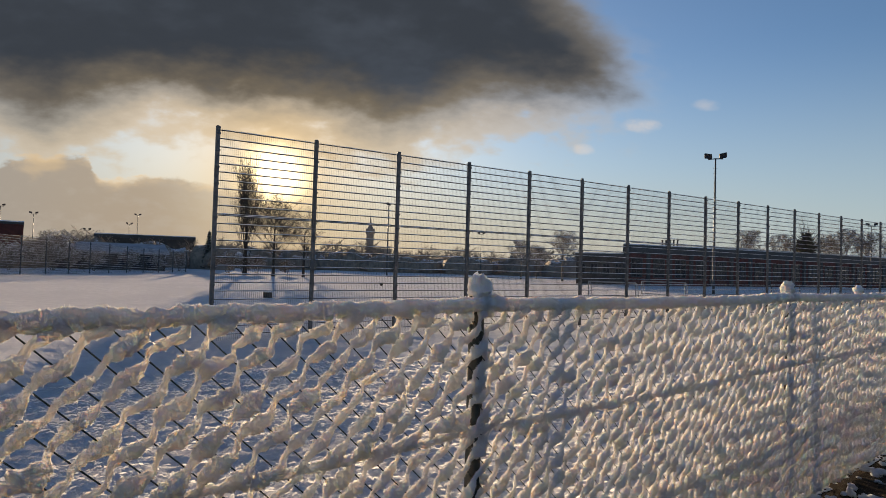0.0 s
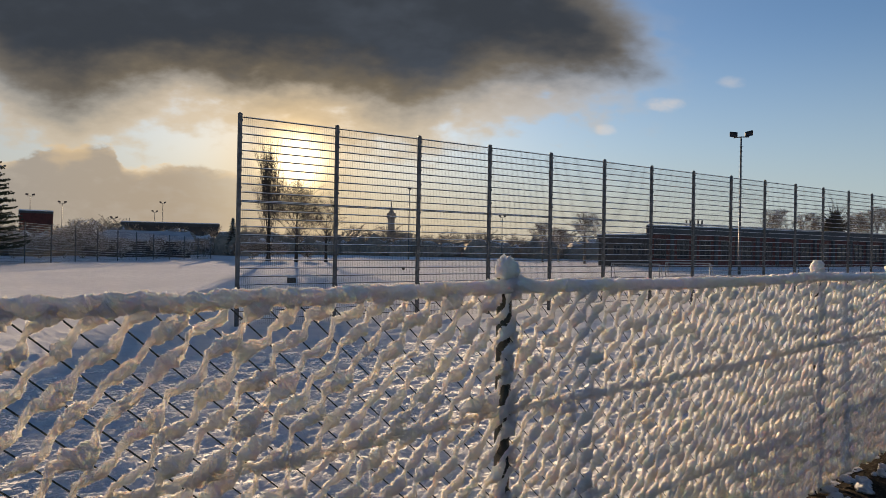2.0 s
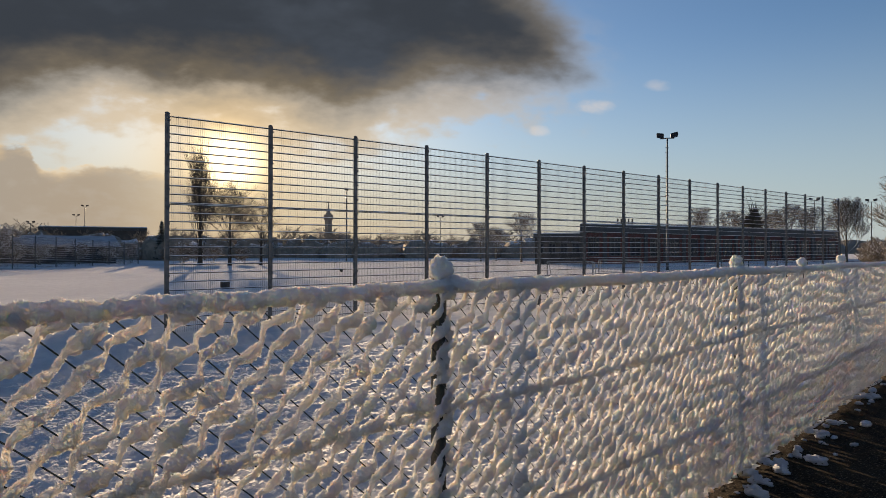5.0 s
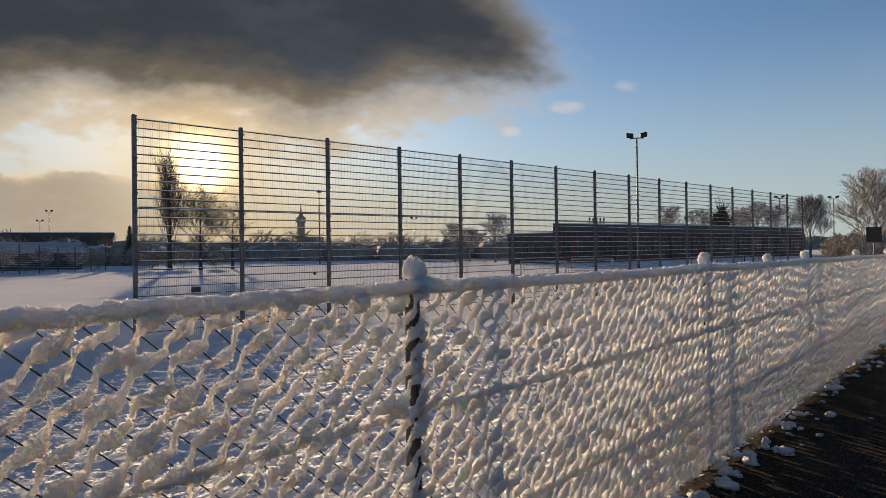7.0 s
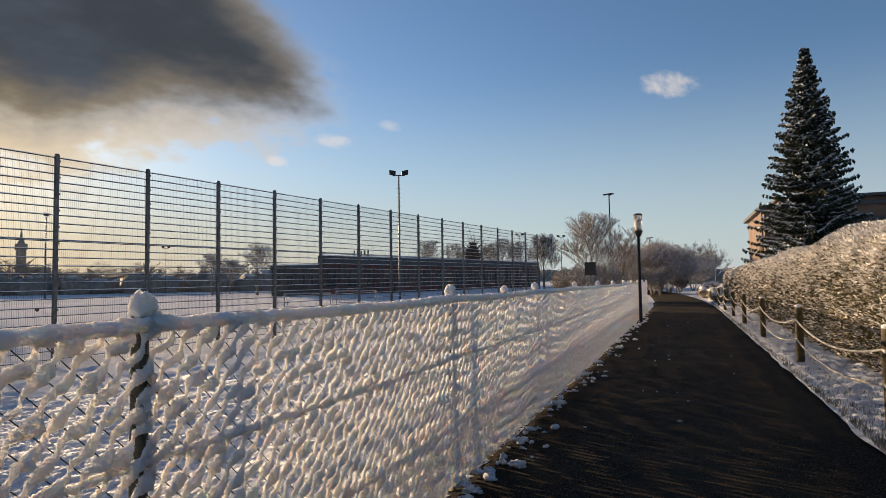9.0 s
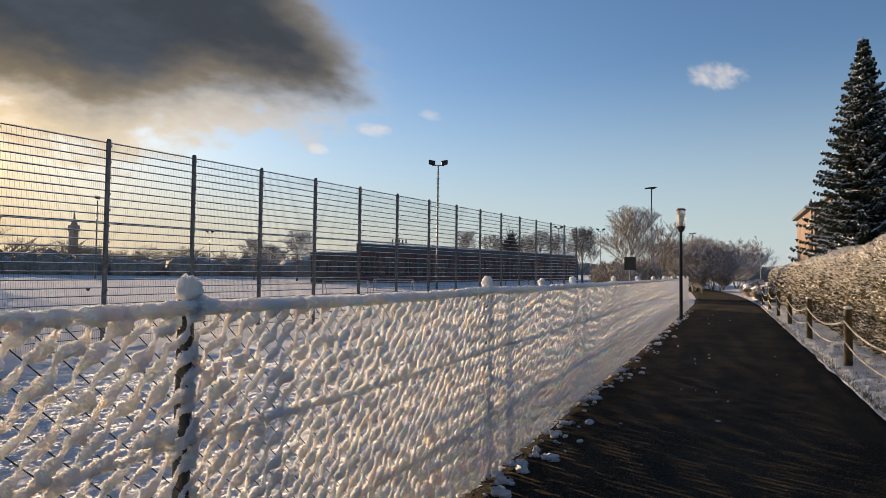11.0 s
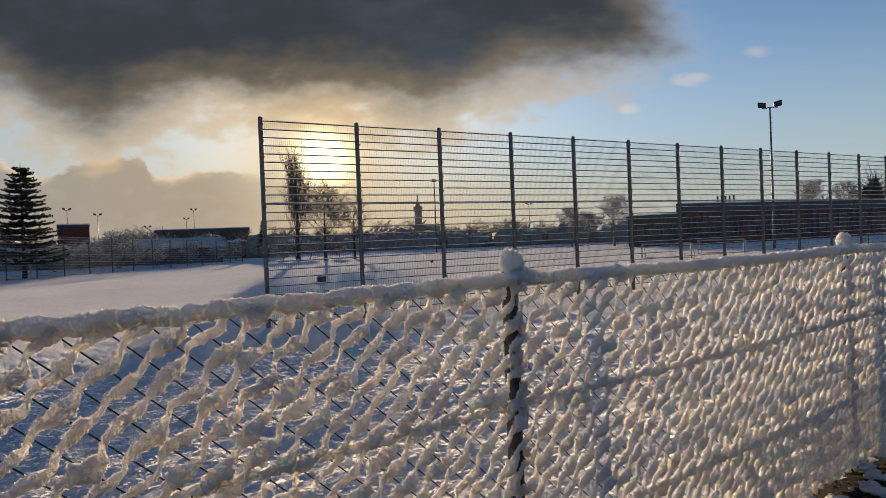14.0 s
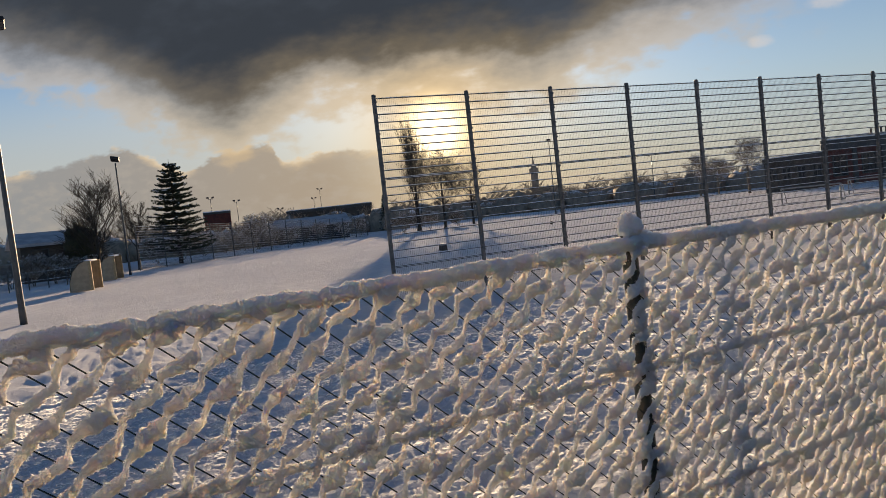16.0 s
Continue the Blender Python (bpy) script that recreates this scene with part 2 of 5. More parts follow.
FROST = frost_needles()
SNOW_CLING = clinging_snow()
SNOW = material("field_snow", (0.82, 0.82, 0.84), 1.0, second=(0.73, 0.73, 0.76), scale=3, bump=1.0, bump_scale=15, relief=0.07, big=0.15, dirt=(0.70, 0.70, 0.73), spec=0.0)
SNOW_LUMP = material("fallen_snow", (0.88, 0.88, 0.90), 0.6, second=(0.78, 0.79, 0.82), scale=14, bump=0.6, bump_scale=80, spec=0.25)
WIRE = material("dark_wire", (0.035, 0.045, 0.04), 0.5, 0.3, scale=60)
GREEN_POST = material("green_painted_post", (0.03, 0.04, 0.033), 0.5, second=(0.06, 0.05, 0.04), scale=22, bump=0.3, bump_scale=90)
GALV = material("galvanised_steel", (0.15, 0.155, 0.165), 0.55, 0.3, second=(0.07, 0.075, 0.08), scale=7, big=1.2, bump=0.15, bump_scale=60)
BAR = material("grille_bar", (0.05, 0.052, 0.056), 0.6, 0.1, second=(0.03, 0.032, 0.035), scale=9)
SNOWY_RAIL = material("snowy_rail", (0.11, 0.115, 0.125), 0.55, 0.3, second=(0.07, 0.075, 0.08), scale=9, snow=0.6)
ROOF_SNOW = material("roof_snow", (0.80, 0.82, 0.86), 0.7, second=(0.72, 0.74, 0.79), scale=2, bump=0.3, bump_scale=8, spec=0.05)
ASPHALT = material("dark_asphalt", (0.042, 0.032, 0.023), 0.95, second=(0.010, 0.008, 0.007), scale=60, big=0.9, bump=0.6, bump_scale=90, relief=0.005, dirt=(0.058, 0.042, 0.026), detail=9, spec=0.06, speck=70.0)


# ---- mesh building ----
class Shape:
    """Collects vertices and faces of one mesh."""

    def __init__(self):
        self.v, self.f = [], []

    def box(self, x0, y0, z0, x1, y1, z1, bevel=0.0, m=None):
        b, i = bevel, len(self.v)
        pts = []
        if b:
            for z, k in ((z0, b), (z0 + b, 0), (z1 - b, 0), (z1, b)):
                pts += [(x0 + k, y0 + k, z), (x1 - k, y0 + k, z), (x1 - k, y1 - k, z), (x0 + k, y1 - k, z)]
        else:
            for z in (z0, z1):
                pts += [(x0, y0, z), (x1, y0, z), (x1, y1, z), (x0, y1, z)]
        self.v += [tuple(m @ Vector(p)) for p in pts] if m else pts
        rings = len(pts) // 4
        for r in range(rings - 1):
            for k in range(4):
                a, c = i + 4 * r + k, i + 4 * r + (k + 1) % 4
                self.f.append((a, c, c + 4, a + 4))
        self.f += [(i + 3, i + 2, i + 1, i), tuple(i + 4 * (rings - 1) + k for k in range(4))]
        return self

    def tube(self, pts, radii, sides=8, cap=True):
        pts = [Vector(p) for p in pts]
        if not isinstance(radii, (list, tuple, np.ndarray)):
            radii = [radii] * len(pts)
        i, n = len(self.v), len(pts)
        d0 = (pts[1] - pts[0]).normalized()
        side = d0.cross(Vector((0, 0, 1)) if abs(d0.z) < 0.9 else Vector((1, 0, 0))).normalized()
        for k, p in enumerate(pts):
            d = (pts[min(k + 1, n - 1)] - pts[max(k - 1, 0)]).normalized()
            side = (side - d * side.dot(d)).normalized()
            up = d.cross(side)
            for s in range(sides):
                a = 2 * math.pi * s / sides
                self.v.append(tuple(p + (side * math.cos(a) + up * math.sin(a)) * radii[k]))
        for k in range(n - 1):
            for s in range(sides):
                a, b = i + k * sides + s, i + k * sides + (s + 1) % sides
                self.f.append((a, b, b + sides, a + sides))
        if cap:
            self.f.append(tuple(i + s for s in reversed(range(sides))))
            self.f.append(tuple(i + (n - 1) * sides + s for s in range(sides)))
        return self

    def lump(self, c, r, seed=0, amp=0.25, freq=3.0, rows=8, cols=12, flat=1.0):
        """An uneven rounded lump of radii r round c."""
        i, c = len(self.v), Vector(c)
        r = (r, r, r) if isinstance(r, (int, float)) else r
        off = Vector((seed * 3.1, seed * 1.7, seed * 0.9))
        ring = []
        for a in range(rows + 1):
            th = math.pi * a / rows
            for b in range(cols):
                ph = 2 * math.pi * b / cols
                d = Vector((math.sin(th) * math.cos(ph), math.sin(th) * math.sin(ph), math.cos(th)))
                k = 1 + amp * noise.noise(d * freq * 0.5 + off) + amp * 0.5 * noise.noise(d * freq + off)
                z = d.z * r[2] * k
                ring.append((c.x + d.x * r[0] * k, c.y + d.y * r[1] * k, c.z + (z if z > 0 else z * flat)))
        self.v += ring
        for a in range(rows):
            for b in range(cols):
                p, q = i + a * cols + b, i + a * cols + (b + 1) % cols
                self.f.append((p, p + cols, q + cols, q))
        return self

    def prism(self, outline, z0, z1):
        """An upright block on a plan outline, counter-clockwise."""
        i, n = len(self.v), len(outline)
        self.v += [(x, y, z0) for x, y in outline] + [(x, y, z1) for x, y in outline]
        for k in range(n):
            j = (k + 1) % n
            self.f.append((i + k, i + j, i + n + j, i + n + k))
        self.f += [tuple(i + k for k in reversed(range(n))), tuple(i + n + k for k in range(n))]
        return self

    def quad(self, a, b, c, d):
        i = len(self.v)
        self.v += [tuple(a), tuple(b), tuple(c), tuple(d)]
        self.f.append((i, i + 1, i + 2, i + 3))
        return self

    def mesh(self, name, mat, smooth=False):
        me = bpy.data.meshes.new(name)
        me.from_pydata(self.v, [], self.f)
        me.materials.append(mat)
        if smooth:
            me.polygons.foreach_set("use_smooth", [True] * len(me.polygons))
        me.update()
        return me


def part(name, shape, mat, parent=None, label="", smooth=False):
    ob = new(name, shape if isinstance(shape, bpy.types.Mesh) else shape.mesh(name, mat, smooth))
    if parent:
        ob.parent = parent
    return tagged(ob, label)


def thing(name, label, category, at=None, group="", kind=""):
    ob = tagged(new(name), label, category, group, kind)
    if at is not None:
        ob.matrix_basis = at if isinstance(at, Matrix) else Matrix.Translation(at)
    return ob


def smooth01(a, b, x):
    t = min(1.0, max(0.0, (x - a) / (b - a)))
    return t * t * (3 - 2 * t)


def ground_z(x, y):
    """The land: level along the path, dipping behind the low fence and rising gently across the field."""
    w = smooth01(-0.4, -9.0, x)
    r = math.hypot(x - 1.4, y + 1.4)
    return w * (-0.48 + 0.0095 * max(0.0, min(r, 260) - 18))


# ---- ground, path ----
def steps(spans):
    out = []
    for a, b, s in spans:
        out += list(np.arange(a, b - s * 0.3, s))
    return out + [spans[-1][1]]


def surface_z(x, y):
    """The snow's surface: rumpled crust near the low fence, smoother farther off."""
    z = ground_z(x, y) - 0.03
    if -40 < x < 0.0:
        near = smooth01(-20, -8, x) * (1 - smooth01(12, 22, abs(y)))

        def ridge(k, o):
            return 0.24 - abs(noise.noise((x * k, y * k * 0.8, o)))

        c = noise.noise((x * 1.6, y * 1.6, 3.0)) * 0.06 + ridge(3.1, 1.0) * 0.06 + ridge(6.5, 7.0) * 0.045 + ridge(13.0, 11.0) * 0.04 + noise.noise((x * 22, y * 22, 5.0)) * 0.016
        z += near * c + (1 - near) * noise.noise((x * 0.5, y * 0.5, 2.0)) * 0.04
    return z


def make_ground():
    xs = steps([(-2400, -400, 400), (-400, -100, 30), (-100, -30, 5), (-30, -14, 0.8), (-14, -9, 0.25), (-9, -6, 0.07), (-6, -0.3, 0.034), (-0.3, 0.05, 0.05), (0.05, 8, 0.8), (8, 100, 12), (100, 400, 60), (400, 2400, 400)])
    ys = steps([(-2400, -400, 400), (-400, -60, 40), (-60, -10, 4), (-10, -6, 0.5), (-6, -3, 0.15), (-3, 6, 0.038), (6, 9, 0.08), (9, 16, 0.2), (16, 40, 0.8), (40, 140, 8), (140, 420, 40), (420, 2400, 400)])
    g = Shape()
    g.v = [(x, y, surface_z(x, y)) for y in ys for x in xs]
    n = len(xs)
    g.f = [(j * n + i, j * n + i + 1, (j + 1) * n + i + 1, (j + 1) * n + i) for j in range(len(ys) - 1) for i in range(n - 1)]
    ob = part("ground", g, SNOW, smooth=True)
    return tagged(ob, "snow-covered sports field and surrounding land, rumpled near the fence", "ground", kind="structure")


make_ground()


def crust_flakes():
    """Thin upturned edges of the wind-broken snow crust."""
    rnd = random.Random(19)
    s = Shape()
    for _ in range(52000):
        x, y = -0.5 - 8.5 * rnd.random() ** 0.8, rnd.uniform(-3.5, 9.0)
        if noise.noise((x * 1.1, y * 1.1, 9.0)) < -0.22:
            continue
        a = rnd.gauss(1.1, 0.7)
        L, h = rnd.uniform(0.010, 0.038), rnd.uniform(0.006, 0.017)
        z = surface_z(x, y) - 0.004
        dx, dy = math.cos(a) * L, math.sin(a) * L
        i = len(s.v)
        s.v += [(x - dx, y - dy, z), (x + dx, y + dy, z), (x + dx * 0.5, y + dy * 0.5, z + h), (x - dx * rnd.uniform(0.1, 0.7), y - dy * 0.4, z + h * rnd.uniform(0.5, 1.1))]
        s.f.append((i, i + 1, i + 2, i + 3))
    tagged(part("snow_crust_flakes", s, FROST, None, "upturned flakes of broken snow crust on the field"), category="snow", kind="stuff")


crust_flakes()


def bend(y):
    """How far the path swings towards -x beyond the end of the low fence."""
    return -0.0016 * max(0.0, y - 26) ** 2


def make_path():
    g = Shape()
    ys = steps([(-60, -4, 4), (-4, 12, 0.25), (12, 30, 0.5), (30, 110, 2)])
    xs = [-0.06 + 2.98 * i / 16 for i in range(17)]
    for y in ys:
        for i, x in enumerate(xs):
            edge = 0.06 * noise.noise((y * 1.3, i * 5.0, 0)) if i in (0, 16) else 0.0
            lift = 0.003 * noise.noise((x * 2.0, y * 0.9, 4)) + (0.0 if 0 < i < 16 else -0.05)
            g.v.append((x + bend(y) + edge, y, 0.012 + lift))
    n = len(xs)
    g.f = [(j * n + i, j * n + i + 1, (j + 1) * n + i + 1, (j + 1) * n + i) for j in range(len(ys) - 1) for i in range(n - 1)]
    return tagged(part("path", g, ASPHALT, smooth=True), "dark wet asphalt footpath cleared of snow", "path", kind="structure")


make_path()


# ---- the low chain-link fence, laden with snow ----
POST_STEP, RAIL_Z, PITCH, RISE = 2.6, 1.245, 0.085, 0.080
FENCE_Y0, FENCE_Y1 = -2 * POST_STEP, 10 * POST_STEP


def snow_strand(y0, step, sides, fringe=None):
    """Snow clinging along one rising wire of the mesh: a clump in every cell, pinched where the wires cross, with a rough crust."""
    s = Shape()
    rnd = random.Random(int(y0 * 1000))
    slope = RISE / PITCH
    z0, z1 = 0.02, RAIL_Z
    ya, yb = max(y0, FENCE_Y0), min(y0 + (z1 - z0) / slope, FENCE_Y1)
    if yb - ya < 0.05:
        return None
    length = math.hypot(1, slope)
    d = Vector((0, 1 / length, slope / length))
    out = Vector((1, 0, 0))
    up = d.cross(out) * -1
    n = max(6, int((yb - ya) * length / step))
    cells = int((z1 - z0) / RISE) + 3
    even = smooth01(-0.4, 1.6, 0.5 * (ya + yb))
    fat = [1 + rnd.uniform(-0.72, 0.72) * (1 - 0.55 * even) for _ in range(cells)]
    peak = [rnd.uniform(0.34, 0.70) for _ in range(cells)]
    jog = [rnd.uniform(0.1, 1.3) for _ in range(cells)]
    sway = [rnd.uniform(-1, 1) for _ in range(cells)]
    shift = rnd.uniform(0.0, 1.0)
    full = 0.3 + 0.7 * smooth01(-0.5, 4.5, 0.5 * (ya + yb))
    far = smooth01(5.0, 12.0, y0)
    for k in range(n + 1):
        y = ya + (yb - ya) * k / n
        z = z0 + (y - y0) * slope
        c, f = divmod((z - z0) / RISE + shift, 1.0)
        c = int(c)
        w = f / peak[c] * 0.5 if f < peak[c] else 0.5 + (f - peak[c]) / (1 - peak[c]) * 0.5
        hump = math.sin(math.pi * w) ** 1.6
        saw = 1 - 2 * (f - 0.16) / 0.68 if 0.16 < f < 0.84 else (f / 0.16 if f < 0.16 else (f - 1) / 0.16)
        r = 0.0062 + 0.0022 * full + (0.0088 + 0.0026 * full) * hump * fat[c] + 0.0045 * smooth01(0.62, 0.22, z) * smooth01(0.4, 2.2, y) + 0.003 * smooth01(0.56, 0.40, z) * smooth01(0.8, 2.4, y) - 0.0035 * far
        p = Vector((0.006 + (0.004 + 0.010 * far) * sway[c] * hump, y, z)) + up * (0.010 * sway[c] * hump - 0.004 * hump + 0.0115 * saw * jog[c])
        if k in (0, n):
            r *= 0.4
        for q in range(sides):
            a = 2 * math.pi * q / sides
            o = out * math.cos(a) * 0.9 + up * math.sin(a) * 1.1
            v = p + o * r
            m = 1.03 + (0.62 - 0.25 * even) * noise.noise(v * 38) + 0.75 * (0.2 - abs(noise.noise(v * 66))) + 0.5 * (0.2 - abs(noise.noise(v * 150))) + rnd.uniform(-0.08, 0.08)
            v = p + o * r * m
            s.v.append(tuple(v))
            if fringe and rnd.random() < 0.5:
                spike(fringe, rnd, v, o)
    for k in range(n):
        for q in range(sides):
            a, b = k * sides + q, k * sides + (q + 1) % sides
            s.f.append((a, b, b + sides, a + sides))
    s.f += [tuple(range(sides))[::-1], tuple(n * sides + q for q in range(sides))]
    return s


def spike(fringe, rnd, v, o):
    """One small ice crystal standing out of the crust."""
    i = len(fringe.v)
    side = Vector((rnd.uniform(-1, 1), rnd.uniform(-1, 1), rnd.uniform(-1, 1))) * rnd.uniform(0.0012, 0.0026)
    tip = v + (o + Vector((rnd.uniform(-1, 1), rnd.uniform(-1, 1), rnd.uniform(-1, 1))) * 0.8) * rnd.uniform(0.0014, 0.0036)
    fringe.v += [tuple(v - side), tuple(v + side), tuple(tip)]
    fringe.f.append((i, i + 1, i + 2))


def make_low_fence():
    f = thing("chain_link_fence", "low chain-link fence thickly crusted with clinging snow", "fence")
    for k in range(13):
        y = FENCE_Y0 + k * POST_STEP
        post = part("post", Shape().tube([(-0.03, y, -0.3), (-0.03, y, 0.5), (-0.03, y, RAIL_Z + 0.035)], 0.026, 12), GREEN_POST, f, "dark green steel post", True)
        cap = Shape().lump((-0.022, y, RAIL_Z + 0.062), (0.037, 0.038, 0.044), k, 0.35, 5.0, 18, 24)
        cap.lump((-0.015, y + 0.045, RAIL_Z + 0.018), (0.026, 0.045, 0.030), k + 50, 0.4, 5.0, 12, 16)
        part("snow_cap", cap, SNOW_CLING, post, "rounded cap of snow", True)
        # crust plastered on the post in uneven patches
        rnd = random.Random(k)
        for j in range(14):
            z = 0.05 + 1.13 * (j + rnd.uniform(-0.8, 0.8)) / 14
            c = (-0.010, y + rnd.uniform(-0.024, 0.024), z)
            part("snow_crust", Shape().lump(c, (0.022, rnd.uniform(0.010, 0.022), rnd.uniform(0.014, 0.040)), k * 20 + j, 0.7, 6, 9, 12), SNOW_CLING, post, "patch of snow crust", True)
    # a wire tensioner with its own small cap
    yb = 1.5 * POST_STEP
    brace = part("tensioner", Shape().tube([(0.0, yb, RAIL_Z + 0.03), (0.0, yb, RAIL_Z - 0.02), (0.0, yb, RAIL_Z - 0.10)], [0.012, 0.016, 0.012], 10), GREEN_POST, f, "dark wire tensioner", True)
    part("snow_cap", Shape().lump((0.0, yb, RAIL_Z + 0.052), (0.034, 0.042, 0.034), 31, 0.25, 4, 10, 14), SNOW_CLING, brace, "small cap of snow", True)
    part("top_wire", Shape().tube([(0, FENCE_Y0, RAIL_Z - 0.01), (0, FENCE_Y1, RAIL_Z - 0.01)], 0.003, 6), WIRE, f)
    # falling wires of the mesh, bare and dark
    w = Shape()
    k = int((FENCE_Y0 - 1.5) / PITCH)
    while k * PITCH < FENCE_Y1 + 1.4:
        ya = k * PITCH
        span = (RAIL_Z - 0.03) * PITCH / RISE
        a, b = max(ya, FENCE_Y0), min(ya + span, FENCE_Y1)
        if b > a:
            w.tube([(0.002, a, RAIL_Z - (a - ya) * RISE / PITCH), (0.002, b, RAIL_Z - (b - ya) * RISE / PITCH)], 0.0017, 4)
        k += 1
    tagged(part("mesh_wire", w, WIRE, f, "bare dark wires crossing the snow"), kind="stuff")
    grit = random.Random(77)
    fringe = Shape()
    # snow on the top wire and on the two tension wires, panel by panel
    for k in range(12):
        ya, yb = FENCE_Y0 + k * POST_STEP, FENCE_Y0 + (k + 1) * POST_STEP
        for name, z, r0 in (("top_snow", RAIL_Z + 0.010, 0.0215), ("wire_snow", 0.86, 0.012), ("wire_snow", 0.41, 0.012)):
            fine = -4 < ya < 6
            n = 520 if fine else 90
            pts, rad = [], []
            for j in range(n + 1):
                y = ya + (yb - ya) * j / n
                a, b = noise.noise((y * 11, z * 3, k * 0.0)), noise.noise((y * 37, z * 5, 2))
                bead = 0.5 + 0.5 * math.cos(2 * math.pi * y / PITCH)
                pts.append((0.002 + 0.005 * b, y, z + 0.006 * a - 0.012 * math.sin(math.pi * j / n)))
                rad.append(r0 * (0.96 + 0.16 * a + 0.10 * b + (0.10 + 0.20 * smooth01(0.0, 2.0, y)) * bead))
            s = Shape().tube(pts, rad, 18 if fine else 8)
            s.v = [(x + 0.011 * (0.2 - abs(noise.noise((x * 55, y * 55, q * 55)))) + 0.007 * (0.2 - abs(noise.noise((x * 140, y * 140, q * 140)))), y, q + 0.007 * noise.noise((x * 26, y * 26, q * 26)) + 0.010 * (0.2 - abs(noise.noise((x * 62, y * 62, q * 62)))) + 0.007 * (0.2 - abs(noise.noise((x * 150, y * 150, q * 150))))) for x, y, q in s.v]
            s.v = [(x + grit.uniform(-0.0008, 0.0008), y, q + grit.uniform(-0.0008, 0.0008)) for x, y, q in s.v]
            if -4 < ya < 3:
                for x, y, q in s.v:
                    if grit.random() < 0.55:
                        o = Vector((x - 0.002, 0, q - z))
                        spike(fringe, grit, Vector((x, y, q)), o.normalized())
            part(name, s, SNOW_CLING, f, "thick roll of snow along the wire", True)
    # rising wires, each wrapped in its own strand of snow
    rest = Shape()
    k = int((FENCE_Y0 - 1.4) / PITCH)
    while k * PITCH < FENCE_Y1:
        y0 = k * PITCH + 0.012 * noise.noise((k * 1.7, 0, 0))
        step, sides = (0.0046, 14) if -3.6 < y0 < 2.2 else ((0.009, 10) if y0 < 8.0 else (0.014, 8))
        s = snow_strand(y0, step, sides, fringe if -3.6 < y0 < 3.0 else None)
        if s:
            if y0 < 17.0:
                part("snow_strand", s, SNOW_CLING, f, "", True)
            else:
                i = len(rest.v)
                rest.v += s.v
                rest.f += [tuple(i + q for q in face) for face in s.f]
        k += 1
    tagged(part("frost_fringe", fringe, FROST, f, "glittering fringe of fine frost crystals"), kind="stuff")
    tagged(part("far_snow", rest, SNOW_CLING, f, "", True), kind="stuff")
    return f


make_low_fence()


# ---- the tall ball-stop fence ----
T0, T_ANG, T_STEP, T_TOP, T_SLOPE = (-13.245, 4.300), radians(6.70), 2.5, 4.547, 0.00547


def make_tall_fence(name, start, heading, count, top, slope, foot, label, half=0.045):
    f = thing(name, label, "fence", Matrix.Translation((*start, 0)) @ Matrix.Rotation(-heading, 4, "Z"))
    for i in range(count):
        zt = top + slope * T_STEP * i
        s = Shape().box(-0.03, T_STEP * i - half, foot, 0.05, T_STEP * i + half, zt + 0.02, 0.008)
        s.lump((0.01, T_STEP * i, zt + 0.03), (0.055, 0.06, 0.035), i, 0.2, 3, 5, 8)
        for j in range(int((zt - foot) / 0.4)):
            s.box(0.05, T_STEP * i - 0.055, zt - 0.1 - 0.4 * j - 0.05, 0.072, T_STEP * i + 0.055, zt - 0.1 - 0.4 * j, 0.004)
        part("post", s, GALV, f)
        if i == count - 1:
            continue
        # a grille of twin cross bars with thin uprights, in stacked panels with a gap of a few centimetres
        p, q, cap = Shape(), Shape(), Shape()
        dz = slope * T_STEP
        z, k = zt - 0.04, 0
        n = 14
        while z > foot + 0.06:
            rows = [z] if k not in (10, 21) else [z, z - 0.03]
            for zz in rows:
                a, b = T_STEP * i + 0.03, T_STEP * (i + 1) - 0.03
                p.tube([(-0.006, a, zz), (-0.006, (a + b) / 2, zz + dz / 2), (-0.006, b, zz + dz)], 0.0105, 6)
                p.tube([(0.012, a, zz), (0.012, (a + b) / 2, zz + dz / 2), (0.012, b, zz + dz)], 0.0105, 6)
                # the ridge of snow that lies along the twin bars
                j0 = len(cap.v)
                for j in range(n + 1):
                    y = a + (b - a) * j / n
                    zl = zz + dz * j / n + 0.007
                    h = (0.015 + 0.008 * noise.noise((y * 3.1, zz * 9, i))) * (0.25 if j in (0, n) else 1)
                    w = 0.021 + 0.004 * noise.noise((y * 4, zz * 7, 3))
                    cap.v += [(0.003 + w, y, zl), (0.003 + w * 0.75, y, zl + h * 0.75), (0.003, y, zl + h), (0.003 - w * 0.75, y, zl + h * 0.75), (0.003 - w, y, zl)]
                for j in range(n):
                    for e in range(5):
                        g, h = j0 + 5 * j + e, j0 + 5 * j + (e + 1) % 5
                        cap.f.append((g, h, h + 5, g + 5))
            z = rows[-1] - 0.2
            k += 1
        for j in range(50 if i < 9 else 25):
            y = T_STEP * i + 0.05 * (j if i < 9 else 2 * j)
            zz = zt + slope * (y - T_STEP * i)
            q.tube([(0.003, y, foot + 0.05), (0.003, y, zz)], 0.0028, 3, False)
        grille = part("grille", p, BAR, f, "twin cross bars", True)
        part("bar_snow", cap, ROOF_SNOW, grille, "thin ridges of snow along the bars", True)
        tagged(part("wire_infill", q, GALV, f, "thin upright wires"), kind="stuff")
    return f


make_tall_fence("ball_stop_fence", T0, T_ANG, 17, T_TOP, T_SLOPE, -0.55, "tall grey steel grille ball-stop fence with snow on its bars")


